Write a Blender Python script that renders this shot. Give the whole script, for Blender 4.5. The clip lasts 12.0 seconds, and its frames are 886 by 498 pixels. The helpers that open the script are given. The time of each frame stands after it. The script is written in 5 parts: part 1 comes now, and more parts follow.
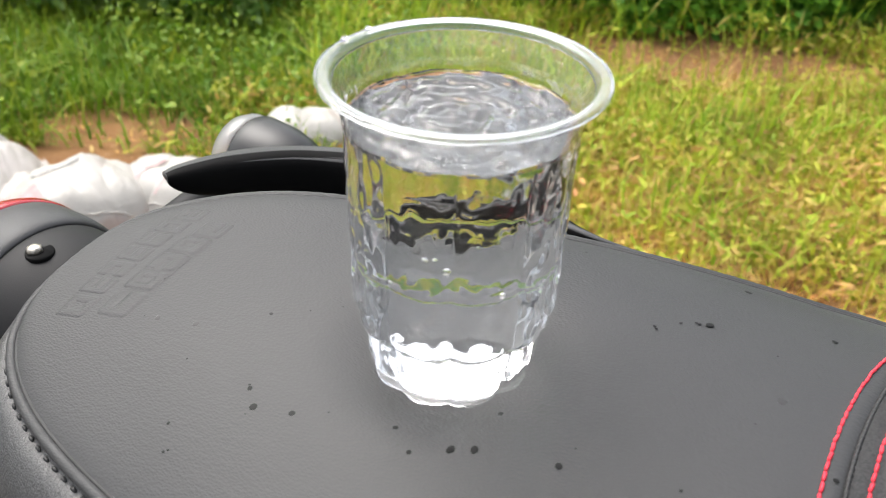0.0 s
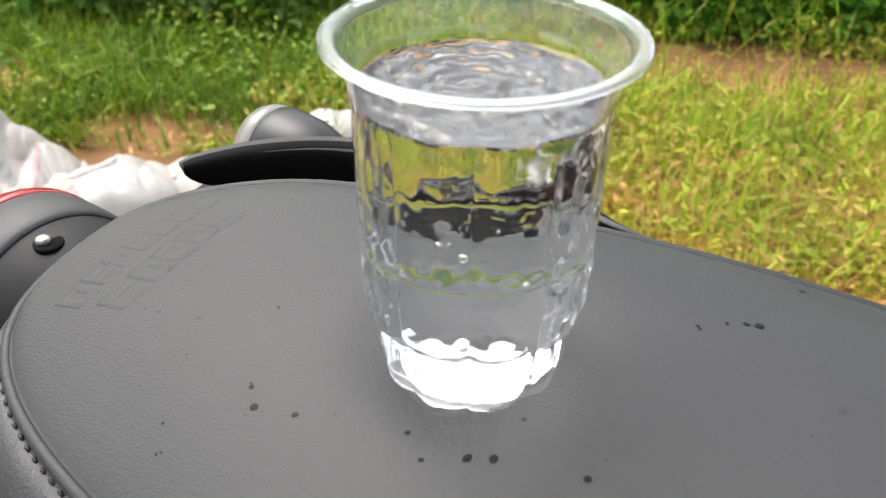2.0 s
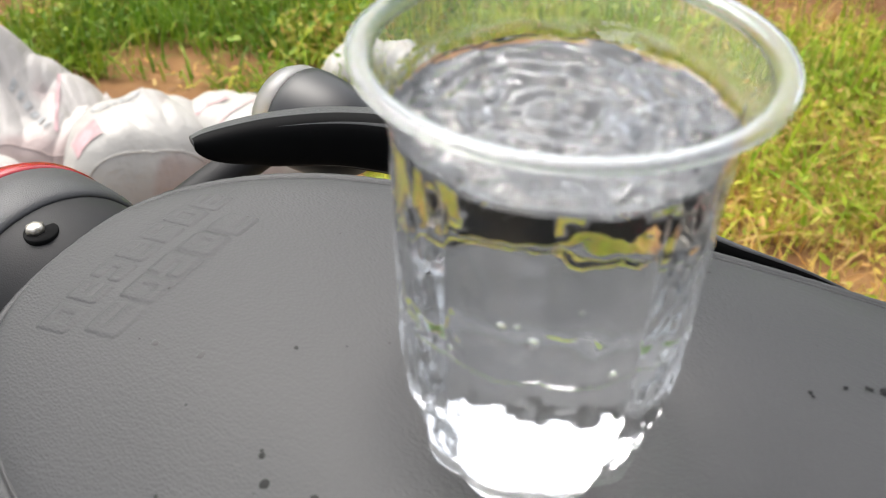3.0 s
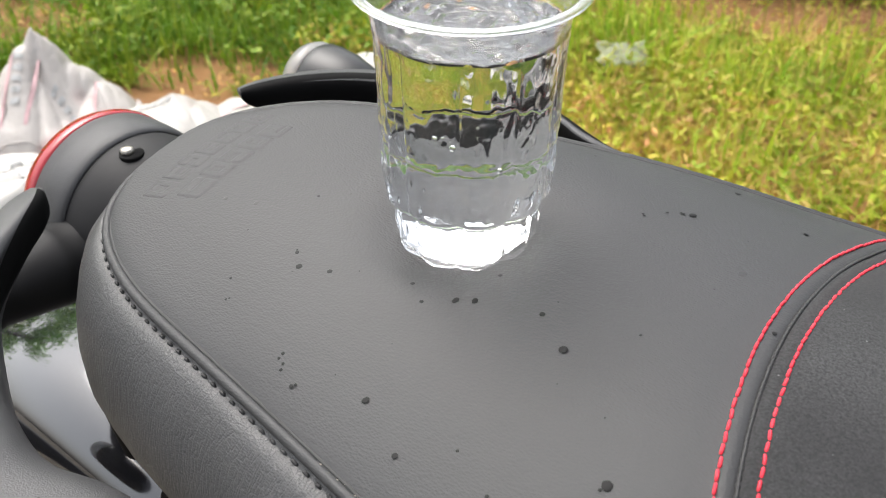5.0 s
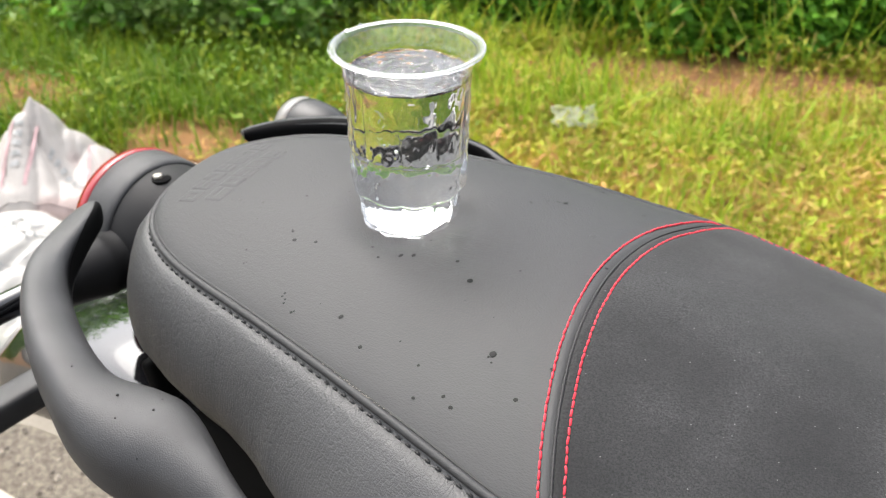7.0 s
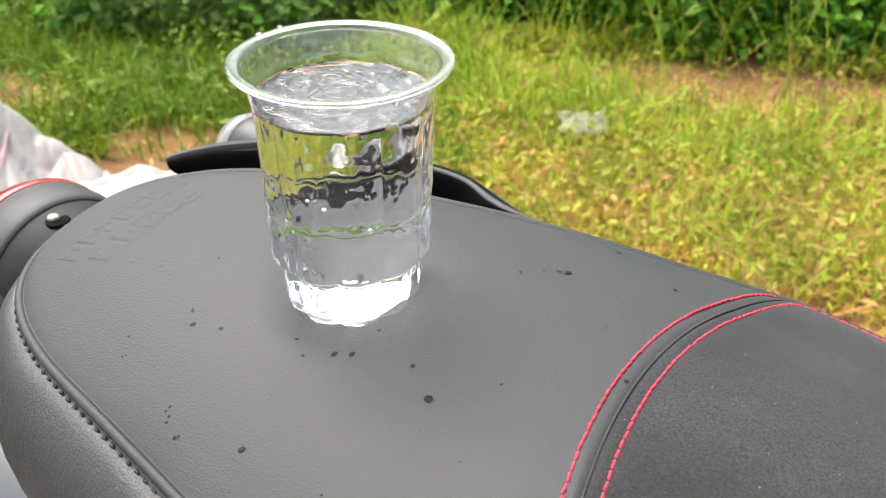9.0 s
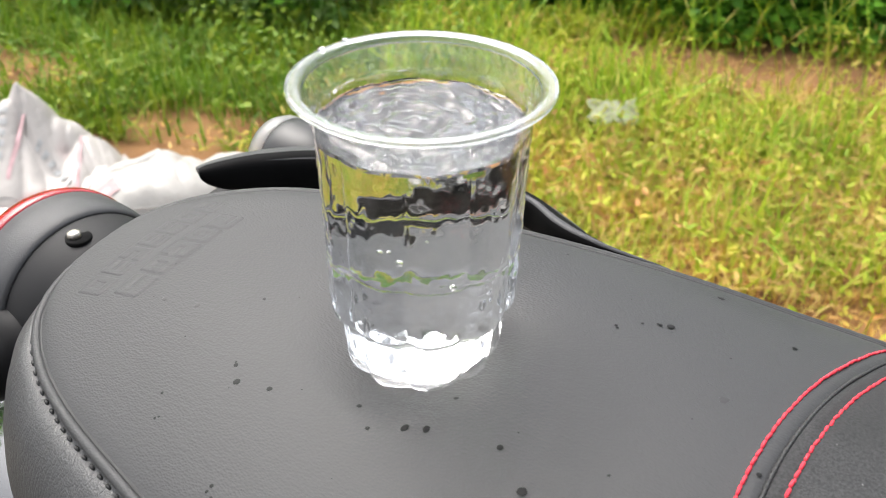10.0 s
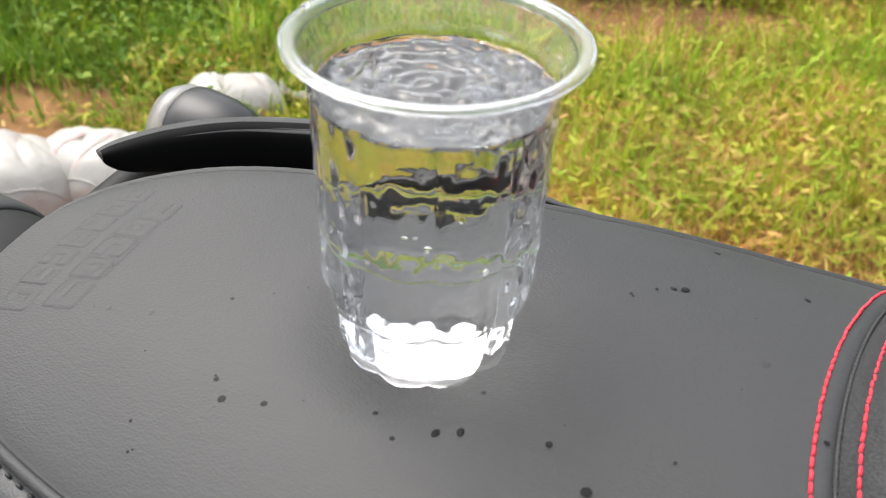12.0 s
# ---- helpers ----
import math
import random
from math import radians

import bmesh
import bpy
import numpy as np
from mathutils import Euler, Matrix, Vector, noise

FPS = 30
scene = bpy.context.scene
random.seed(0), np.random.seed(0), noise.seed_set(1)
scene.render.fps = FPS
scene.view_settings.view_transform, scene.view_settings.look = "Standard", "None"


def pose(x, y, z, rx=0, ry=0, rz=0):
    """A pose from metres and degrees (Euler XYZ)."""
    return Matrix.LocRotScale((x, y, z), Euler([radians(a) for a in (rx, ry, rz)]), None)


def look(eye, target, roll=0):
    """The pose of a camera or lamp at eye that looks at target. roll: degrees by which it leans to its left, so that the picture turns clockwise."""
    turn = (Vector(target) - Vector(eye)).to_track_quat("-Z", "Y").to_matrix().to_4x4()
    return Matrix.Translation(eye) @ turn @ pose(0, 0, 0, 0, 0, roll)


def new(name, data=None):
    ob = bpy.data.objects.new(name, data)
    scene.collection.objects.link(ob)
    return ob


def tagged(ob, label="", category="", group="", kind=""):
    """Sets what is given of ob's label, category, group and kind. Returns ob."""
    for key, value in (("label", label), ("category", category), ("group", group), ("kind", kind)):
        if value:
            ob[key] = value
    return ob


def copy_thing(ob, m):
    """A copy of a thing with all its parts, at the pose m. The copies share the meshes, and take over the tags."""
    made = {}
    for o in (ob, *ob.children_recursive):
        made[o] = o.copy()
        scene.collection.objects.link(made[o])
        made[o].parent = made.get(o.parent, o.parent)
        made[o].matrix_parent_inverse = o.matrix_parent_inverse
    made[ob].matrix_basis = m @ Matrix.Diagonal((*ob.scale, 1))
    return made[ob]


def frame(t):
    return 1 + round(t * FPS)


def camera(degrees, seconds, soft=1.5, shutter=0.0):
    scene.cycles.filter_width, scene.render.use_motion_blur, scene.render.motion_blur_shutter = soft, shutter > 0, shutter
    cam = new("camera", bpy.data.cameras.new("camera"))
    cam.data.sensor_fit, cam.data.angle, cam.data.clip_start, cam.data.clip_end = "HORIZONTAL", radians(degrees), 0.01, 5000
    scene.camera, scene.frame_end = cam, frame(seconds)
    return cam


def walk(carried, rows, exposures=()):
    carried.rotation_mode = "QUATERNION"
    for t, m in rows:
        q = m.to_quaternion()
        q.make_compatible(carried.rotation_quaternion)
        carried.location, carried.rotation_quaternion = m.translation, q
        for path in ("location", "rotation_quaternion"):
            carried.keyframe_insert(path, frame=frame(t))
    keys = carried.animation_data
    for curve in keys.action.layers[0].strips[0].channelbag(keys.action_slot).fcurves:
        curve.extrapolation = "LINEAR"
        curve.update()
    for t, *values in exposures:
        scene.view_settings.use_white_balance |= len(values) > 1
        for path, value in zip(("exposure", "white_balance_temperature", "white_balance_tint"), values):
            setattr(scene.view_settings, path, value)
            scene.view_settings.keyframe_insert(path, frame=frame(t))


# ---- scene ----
cam = camera(51.05, 12.0, soft=1.0)
cam.data.dof.use_dof = True
cam.data.dof.focus_distance = 0.36
cam.data.dof.aperture_fstop = 21.0
ROWS = [
    (0.0, 0.0346, -0.2228, 0.9926, 55.65, -1.66, 10.93),
    (0.5, 0.0268, -0.1996, 0.9841, 55.92, -1.48, 11.32),
    (1.0, 0.0292, -0.1952, 0.9727, 56.67, -1.12, 11.62),
    (1.5, 0.0337, -0.2044, 0.9725, 57.41, -0.89, 12.16),
    (2.0, 0.0371, -0.2036, 0.9736, 56.06, -0.76, 13.29),
    (2.5, 0.0277, -0.1668, 0.9712, 53.23, -0.48, 14.48),
    (2.7, 0.0167, -0.1482, 0.9664, 52.43, -0.63, 14.85),
    (4.3, 0.0343, -0.1667, 0.9849, 50.64, -0.69, 15.90),
    (4.5, 0.0536, -0.1997, 0.9959, 51.11, -0.03, 15.76),
    (5.0, 0.0694, -0.2744, 1.0035, 52.91, -0.16, 16.06),
    (5.5, 0.0973, -0.3618, 1.0333, 54.90, -0.77, 15.94),
    (6.0, 0.1063, -0.4048, 1.0552, 56.20, -0.95, 15.38),
    (6.5, 0.1176, -0.4162, 1.0577, 56.83, -0.69, 14.84),
    (7.0, 0.1237, -0.4183, 1.0579, 57.15, -0.40, 14.31),
    (7.5, 0.1188, -0.3875, 1.0474, 57.33, -0.21, 14.14),
    (7.7, 0.1173, -0.3684, 1.0445, 57.44, -0.24, 14.21),
    (9.3, 0.1051, -0.2673, 1.0098, 56.86, -0.47, 15.20),
    (9.5, 0.0990, -0.2570, 1.0113, 56.61, -0.60, 15.44),
    (10.0, 0.0725, -0.2347, 1.0035, 55.87, -0.71, 16.08),
    (10.5, 0.0639, -0.2245, 0.9981, 55.28, -0.92, 16.48),
    (11.0, 0.0662, -0.2190, 1.0067, 54.95, -0.87, 16.07),
    (11.5, 0.0571, -0.2227, 1.0165, 54.57, -1.13, 13.23),
    (12.0, 0.0195, -0.2127, 0.9884, 53.45, -2.33, 5.91),
]
STOPS = ((0.0, 1.78), (1.0, 1.74), (2.5, 1.71), (4.5, 1.72), (5.0, 1.77), (5.5, 1.83), (6.5, 1.88), (7.5, 1.95), (9.5, 1.97), (10.5, 1.82), (11.5, 1.74), (12.0, 1.71))
walk(cam, [(t, pose(x, y, z, rx, ry, rz)) for t, x, y, z, rx, ry, rz in ROWS], STOPS)

# ---- light: a bright, thinly clouded day ----
SUN_ELEV, SUN_AZ = 60.0, -55.0
world = bpy.data.worlds.new("sky")
scene.world = world
world.use_nodes = True
wn, wl = world.node_tree.nodes, world.node_tree.links
wn.clear()
w_out = wn.new("ShaderNodeOutputWorld")
w_bg = wn.new("ShaderNodeBackground")
w_sky = wn.new("ShaderNodeTexSky")
w_sky.sky_type = "NISHITA"
w_sky.sun_disc = False
w_sky.sun_elevation = radians(SUN_ELEV)
w_sky.sun_rotation = radians(SUN_AZ)
w_sky.air_density, w_sky.dust_density, w_sky.ozone_density = 1.0, 6.0, 1.0
w_hsv = wn.new("ShaderNodeHueSaturation")
w_hsv.inputs["Saturation"].default_value = 0.35
w_bg.inputs["Strength"].default_value = 0.15
wl.new(w_sky.outputs["Color"], w_hsv.inputs["Color"])
wl.new(w_hsv.outputs["Color"], w_bg.inputs["Color"])
wl.new(w_bg.outputs["Background"], w_out.inputs["Surface"])

sun = new("sun", bpy.data.lights.new("sun", "SUN"))
sun.data.energy, sun.data.angle, sun.data.color = 0.5, radians(60), (1.0, 0.96, 0.88)
az = radians(SUN_AZ)
toward = Vector((math.sin(az) * math.cos(radians(SUN_ELEV)), math.cos(az) * math.cos(radians(SUN_ELEV)), math.sin(radians(SUN_ELEV))))
sun.matrix_world = look(toward * 20, (0, 0, 0))


# ---- materials ----
def material(name):
    m = bpy.data.materials.new(name)
    m.use_nodes = True
    n, l = m.node_tree.nodes, m.node_tree.links
    return m, n, l, n["Principled BSDF"]


def noise_tex(n, l, scale, detail=4.0, rough=0.55, coord="Object", stretch=None):
    tc = n.new("ShaderNodeTexCoord")
    t = n.new("ShaderNodeTexNoise")
    t.inputs["Scale"].default_value = scale
    t.inputs["Detail"].default_value = detail
    t.inputs["Roughness"].default_value = rough
    if stretch:
        mp = n.new("ShaderNodeMapping")
        mp.inputs["Scale"].default_value = stretch
        l.new(tc.outputs[coord], mp.inputs["Vector"])
        l.new(mp.outputs["Vector"], t.inputs["Vector"])
    else:
        l.new(tc.outputs[coord], t.inputs["Vector"])
    return t


def ramp(n, l, source, stops):
    r = n.new("ShaderNodeValToRGB")
    els = r.color_ramp.elements
    while len(els) < len(stops):
        els.new(0.5)
    for e, (p, c) in zip(els, stops):
        e.position, e.color = p, (*c, 1)
    l.new(source, r.inputs["Fac"])
    return r


def bump(n, l, bsdf, source, strength, distance, before=None):
    b = n.new("ShaderNodeBump")
    b.inputs["Strength"].default_value = strength
    b.inputs["Distance"].default_value = distance
    l.new(source, b.inputs["Height"])
    if before:
        l.new(before.outputs["Normal"], b.inputs["Normal"])
    l.new(b.outputs["Normal"], bsdf.inputs["Normal"])
    return b


def leather(name, dark, light, rough, grain=900.0, bumpy=0.35, crease=0.05, cscale=210.0, spec=0.5):
    m, n, l, p = material(name)
    big = noise_tex(n, l, 9.0, 3.0)
    r = ramp(n, l, big.outputs["Fac"], [(0.3, dark), (0.7, light)])
    l.new(r.outputs["Color"], p.inputs["Base Color"])
    rr = ramp(n, l, big.outputs["Fac"], [(0.3, (rough - 0.04,) * 3), (0.75, (rough + 0.06,) * 3)])
    l.new(rr.outputs["Color"], p.inputs["Roughness"])
    p.inputs["Specular IOR Level"].default_value = spec
    v = n.new("ShaderNodeTexVoronoi")
    v.inputs["Scale"].default_value = grain
    tc = n.new("ShaderNodeTexCoord")
    mp = n.new("ShaderNodeMapping")
    mp.inputs["Scale"].default_value = (0.55, 1.0, 1.0)
    l.new(tc.outputs["Object"], mp.inputs["Vector"])
    l.new(mp.outputs["Vector"], v.inputs["Vector"])
    b1 = bump(n, l, p, v.outputs["Distance"], bumpy, 0.0003)
    wr = noise_tex(n, l, cscale, 3.0, 0.6, stretch=(0.35, 1.0, 1.0))
    bump(n, l, p, wr.outputs["Fac"], crease, 0.0007, b1)
    return m


def plain(name, color, rough, metal=0.0, var=0.25, scale=40.0, bumpy=0.0, bscale=600.0, coat=0.0, spec=0.5):
    m, n, l, p = material(name)
    t = noise_tex(n, l, scale, 5.0)
    lo = tuple(c * (1 - var) for c in color)
    hi = tuple(min(1.0, c * (1 + var)) for c in color)
    r = ramp(n, l, t.outputs["Fac"], [(0.3, lo), (0.7, hi)])
    l.new(r.outputs["Color"], p.inputs["Base Color"])
    p.inputs["Roughness"].default_value = rough
    p.inputs["Metallic"].default_value = metal
    p.inputs["Coat Weight"].default_value = coat
    p.inputs["Specular IOR Level"].default_value = spec
    if bumpy:
        b = noise_tex(n, l, bscale, 2.0)
        bump(n, l, p, b.outputs["Fac"], bumpy, 0.0004)
    return m


def foliage(name, stops, rough=0.55, trans=0.35):
    m, n, l, p = material(name)
    g = n.new("ShaderNodeNewGeometry")
    r = ramp(n, l, g.outputs["Random Per Island"], stops)
    t = noise_tex(n, l, 60.0, 2.0)
    mix = n.new("ShaderNodeMix")
    mix.data_type, mix.blend_type = "RGBA", "MULTIPLY"
    mix.inputs["Factor"].default_value = 0.5
    rv = ramp(n, l, t.outputs["Fac"], [(0.25, (0.72, 0.75, 0.7)), (0.75, (1.18, 1.18, 1.12))])
    l.new(r.outputs["Color"], mix.inputs[6])
    l.new(rv.outputs["Color"], mix.inputs[7])
    # drifts of drier and lusher growth
    mix0, t5 = mix, noise_tex(n, l, 4.5, 3.0)
    rw = ramp(n, l, t5.outputs["Fac"], [(0.32, (0.72, 0.82, 0.7)), (0.5, (1.0, 1.0, 1.0)), (0.68, (1.22, 1.02, 1.05))])
    mix = n.new("ShaderNodeMix")
    mix.data_type, mix.blend_type = "RGBA", "MULTIPLY"
    mix.inputs["Factor"].default_value = 0.85
    l.new(mix0.outputs[2], mix.inputs[6])
    l.new(rw.outputs["Color"], mix.inputs[7])
    l.new(mix.outputs[2], p.inputs["Base Color"])
    p.inputs["Roughness"].default_value = rough
    p.inputs["Specular IOR Level"].default_value = 0.22
    tr = n.new("ShaderNodeBsdfTranslucent")
    l.new(mix.outputs[2], tr.inputs["Color"])
    ms = n.new("ShaderNodeMixShader")
    ms.inputs["Fac"].default_value = trans
    l.new(p.outputs["BSDF"], ms.inputs[1])
    l.new(tr.outputs["BSDF"], ms.inputs[2])
    l.new(ms.outputs["Shader"], n["Material Output"].inputs["Surface"])
    return m


def clear(name, ior, tint=(1, 1, 1), rough=0.0, haze=0.0):
    m, n, l, p = material(name)
    p.inputs["Base Color"].default_value = (*tint, 1)
    p.inputs["Transmission Weight"].default_value = 1.0 - haze
    p.inputs["IOR"].default_value = ior
    p.inputs["Roughness"].default_value = rough
    return m


M_LEATHER = leather("black_leather", (0.0185, 0.0189, 0.0195), (0.0275, 0.028, 0.0286), 0.57, 1350.0, 0.36, 0.2, 330.0, spec=0.31)
M_SIDE = leather("black_leather_side", (0.027, 0.0274, 0.0278), (0.037, 0.0374, 0.0378), 0.5, 1400.0, 0.4, 0.3, 620.0, spec=0.43)
n, l = M_SIDE.node_tree.nodes, M_SIDE.node_tree.links
p = n["Principled BSDF"]
# fine crackled wrinkles running down the side
vc = n.new("ShaderNodeTexVoronoi")
vc.feature = "DISTANCE_TO_EDGE"
vc.inputs["Scale"].default_value = 480.0
tc = n.new("ShaderNodeTexCoord")
wob = noise_tex(n, l, 160.0, 2.0)
vadd = n.new("ShaderNodeMixRGB")
vadd.blend_type = "ADD"
vadd.inputs["Fac"].default_value = 0.0016
l.new(tc.outputs["Object"], vadd.inputs["Color1"])
l.new(wob.outputs["Color"], vadd.inputs["Color2"])
mp = n.new("ShaderNodeMapping")
mp.inputs["Scale"].default_value = (1.0, 0.3, 0.2)
l.new(vadd.outputs["Color"], mp.inputs["Vector"])
l.new(mp.outputs["Vector"], vc.inputs["Vector"])
lines = ramp(n, l, vc.outputs["Distance"], [(0.0, (0,) * 3), (0.13, (1,) * 3)])
prev = p.inputs["Normal"].links[0].from_node
bump(n, l, p, lines.outputs["Color"], 0.42, 0.0003, prev)
M_SUEDE, n, l, p = material("black_suede")
t = noise_tex(n, l, 14.0, 4.0)
t2 = noise_tex(n, l, 1100.0, 3.0, 0.7)
r1 = ramp(n, l, t.outputs["Fac"], [(0.32, (0.0052, 0.0052, 0.0055)), (0.5, (0.0105, 0.0105, 0.0108)), (0.68, (0.0185, 0.0185, 0.019))])
r2 = ramp(n, l, t2.outputs["Fac"], [(0.35, (0.4,) * 3), (0.66, (1.9,) * 3)])
mx = n.new("ShaderNodeMix")
mx.data_type, mx.blend_type = "RGBA", "MULTIPLY"
mx.inputs["Factor"].default_value = 1.0
l.new(r1.outputs["Color"], mx.inputs[6])
l.new(r2.outputs["Color"], mx.inputs[7])
t3 = n.new("ShaderNodeTexVoronoi")
t3.inputs["Scale"].default_value = 190.0
tcs = n.new("ShaderNodeTexCoord")
l.new(tcs.outputs["Object"], t3.inputs["Vector"])
r3 = ramp(n, l, t3.outputs["Distance"], [(0.035, (0.11,) * 3), (0.065, (0,) * 3)])
t4 = noise_tex(n, l, 24.0, 1.0)
r4 = ramp(n, l, t4.outputs["Fac"], [(0.36, (0,) * 3), (0.46, (1,) * 3)])
lint = n.new("ShaderNodeMix")
lint.data_type, lint.blend_type = "RGBA", "MULTIPLY"
lint.inputs["Factor"].default_value = 1.0
l.new(r3.outputs["Color"], lint.inputs[6])
l.new(r4.outputs["Color"], lint.inputs[7])
add = n.new("ShaderNodeMix")
add.data_type, add.blend_type = "RGBA", "ADD"
add.inputs["Factor"].default_value = 1.0
l.new(mx.outputs[2], add.inputs[6])
l.new(lint.outputs[2], add.inputs[7])
l.new(add.outputs[2], p.inputs["Base Color"])
p.inputs["Roughness"].default_value = 0.95
p.inputs["Sheen Weight"].default_value = 0.03
p.inputs["Sheen Roughness"].default_value = 0.4
bump(n, l, p, t2.outputs["Fac"], 0.5, 0.0004)
M_RED = plain("red_thread", (0.55, 0.012, 0.03), 0.6, var=0.2, scale=900.0)
M_BLACKTHREAD = plain("black_thread", (0.012, 0.012, 0.012), 0.7)
M_PLASTIC = plain("black_textured_plastic", (0.027, 0.0273, 0.0283), 0.55, var=0.25, bumpy=0.6, bscale=1400.0, spec=0.42)
M_PLASTIC_DARK = plain("dark_and_shaded_plastic", (0.008, 0.008, 0.0085), 0.6, bumpy=0.2, bscale=1500.0, spec=0.2)
M_GLOSS = plain("black_gloss_paint", (0.006, 0.006, 0.007), 0.08, var=0.2, scale=20.0, coat=1.0)
M_SHELL = plain("black_moulded_plastic", (0.012, 0.012, 0.0125), 0.4, var=0.2, scale=20.0, spec=0.34)
M_NEAR_BLACK = plain("near_black_matte", (0.003, 0.003, 0.003), 0.7, var=0.2, spec=0.06)
M_SCREW = plain("dull_steel", (0.33, 0.31, 0.27), 0.42, 1.0, var=0.4, scale=700.0)
M_REDLENS, n, l, p = material("red_lens")
p.inputs["Base Color"].default_value = (0.27, 0.005, 0.01, 1)
p.inputs["Transmission Weight"].default_value = 0.2
p.inputs["Roughness"].default_value = 0.2
p.inputs["Coat Weight"].default_value = 0.15
M_LENS = clear("clear_lens", 1.45, (0.93, 0.93, 0.92), 0.3, 0.1)
M_CUP = clear("clear_plastic", 1.46, (0.985, 0.99, 0.99))
M_CUP_WET = clear("clear_plastic_against_water", 1.46 / 1.333, (0.985, 0.99, 0.99))
M_RIM = clear("milky_plastic", 1.46, (0.87, 0.878, 0.878), 0.12, 0.018)
# cup floor and lower wall get white haze in place of sky brightness
M_FOOT = clear("whitened_floor_plastic", 1.46, (0.95, 0.955, 0.955), 0.08, 0.03)
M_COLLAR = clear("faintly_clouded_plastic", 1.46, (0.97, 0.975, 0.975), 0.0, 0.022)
M_LOWER_WALL = clear("whitened_lower_plastic", 1.46, (0.97, 0.975, 0.975), 0.0, 0.016)
M_WATER = clear("water", 1.333, (0.99, 0.995, 0.995))
M_WATER_SIDE, n, l, p = material("water_against_wall")
tb = n.new("ShaderNodeBsdfTransparent")
l.new(tb.outputs["BSDF"], n["Material Output"].inputs["Surface"])
M_BUBBLE = clear("air_bubble", 0.76)
M_DROP, n, l, p = material("wet_drop")
p.inputs["Base Color"].default_value = (0.006, 0.006, 0.006, 1)
p.inputs["Roughness"].default_value = 0.5
p.inputs["Specular IOR Level"].default_value = 0.1
# paler copy of the drop, sky reflection put into its base colour
M_DROP_LIGHT = plain("paler_drop_sky_in_colour", (0.015, 0.015, 0.015), 0.45, var=0.1, spec=0.26)
M_RUBBER = plain("rubber", (0.015, 0.015, 0.015), 0.75)
M_CONCRETE = plain("pale_concrete", (0.36, 0.32, 0.26), 0.9, var=0.2, scale=25.0, bumpy=0.5, bscale=120.0)


def sack_material(name, base, tint, at):
    m, n, l, p = material(name)
    t = noise_tex(n, l, 7.0, 5.0)
    r = ramp(n, l, t.outputs["Fac"], [(0.3, tuple(c * 0.86 for c in base)), (0.65, base)])
    t2 = noise_tex(n, l, at, 2.0)
    r2 = ramp(n, l, t2.outputs["Fac"], [(0.55, (1, 1, 1)), (0.62, tint)])
    mix = n.new("ShaderNodeMix")
    mix.data_type, mix.blend_type = "RGBA", "MULTIPLY"
    mix.inputs["Factor"].default_value = 1.0
    l.new(r.outputs["Color"], mix.inputs[6])
    l.new(r2.outputs["Color"], mix.inputs[7])
    l.new(mix.outputs[2], p.inputs["Base Color"])
    p.inputs["Roughness"].default_value = 0.5
    w = noise_tex(n, l, 26.0, 5.0, 0.6, stretch=(1.0, 0.5, 1.0))
    b = bump(n, l, p, w.outputs["Fac"], 0.6, 0.009)
    ck = n.new("ShaderNodeTexChecker")
    ck.inputs["Scale"].default_value = 420.0
    tc = n.new("ShaderNodeTexCoord")
    l.new(tc.outputs["Object"], ck.inputs["Vector"])
    bump(n, l, p, ck.outputs["Fac"], 0.1, 0.0006, b)
    return m


M_SACK3 = sack_material("bright_white_sack", (0.305, 0.29, 0.265), (0.88, 0.76, 0.74), 6.0)
M_SACK = sack_material("white_woven_sack", (0.33, 0.305, 0.282), (0.9, 0.76, 0.76), 5.0)
M_SACK2 = sack_material("white_woven_sack_printed", (0.37, 0.355, 0.33), (0.88, 0.9, 0.84), 4.0)
M_PRINT = plain("grey_print", (0.19, 0.195, 0.195), 0.6, var=0.3, scale=90.0)
M_PRINT_PALE = plain("pale_grey_print", (0.25, 0.25, 0.245), 0.6, var=0.3, scale=70.0)
M_PRINT_PINK = plain("pink_print", (0.34, 0.215, 0.22), 0.6, var=0.4, scale=30.0)

M_GROUND, n, l, p = material("ground")
tc = n.new("ShaderNodeTexCoord")
sep = n.new("ShaderNodeSeparateXYZ")
l.new(tc.outputs["Object"], sep.inputs["Vector"])
edge = noise_tex(n, l, 1.6, 4.0)
ma = n.new("ShaderNodeMath")
ma.operation = "MULTIPLY_ADD"
ma.inputs[1].default_value = 0.5
l.new(edge.outputs["Fac"], ma.inputs[0])
l.new(sep.outputs["Y"], ma.inputs[2])
road_or_soil = ramp(n, l, ma.outputs["Value"], [(0.9, (0, 0, 0)), (0.99, (1, 1, 1))])
soil = noise_tex(n, l, 3.2, 8.0, 0.6)
soil_c = ramp(n, l, soil.outputs["Fac"], [(0.3, (0.13, 0.056, 0.016)), (0.5, (0.205, 0.1, 0.03)), (0.72, (0.3, 0.165, 0.06))])
grit = noise_tex(n, l, 95.0, 6.0, 0.75)
grit_c = ramp(n, l, grit.outputs["Fac"], [(0.3, (0.055, 0.047, 0.038)), (0.5, (0.13, 0.11, 0.085)), (0.68, (0.24, 0.21, 0.165))])
mix = n.new("ShaderNodeMix")
mix.data_type = "RGBA"
l.new(road_or_soil.outputs["Color"], mix.inputs["Factor"])
l.new(grit_c.outputs["Color"], mix.inputs[6])
l.new(soil_c.outputs["Color"], mix.inputs[7])
l.new(mix.outputs[2], p.inputs["Base Color"])
p.inputs["Roughness"].default_value = 0.95
bump(n, l, p, grit.outputs["Fac"], 0.8, 0.01)
M_PEBBLE, n, l, p = material("pebbles")
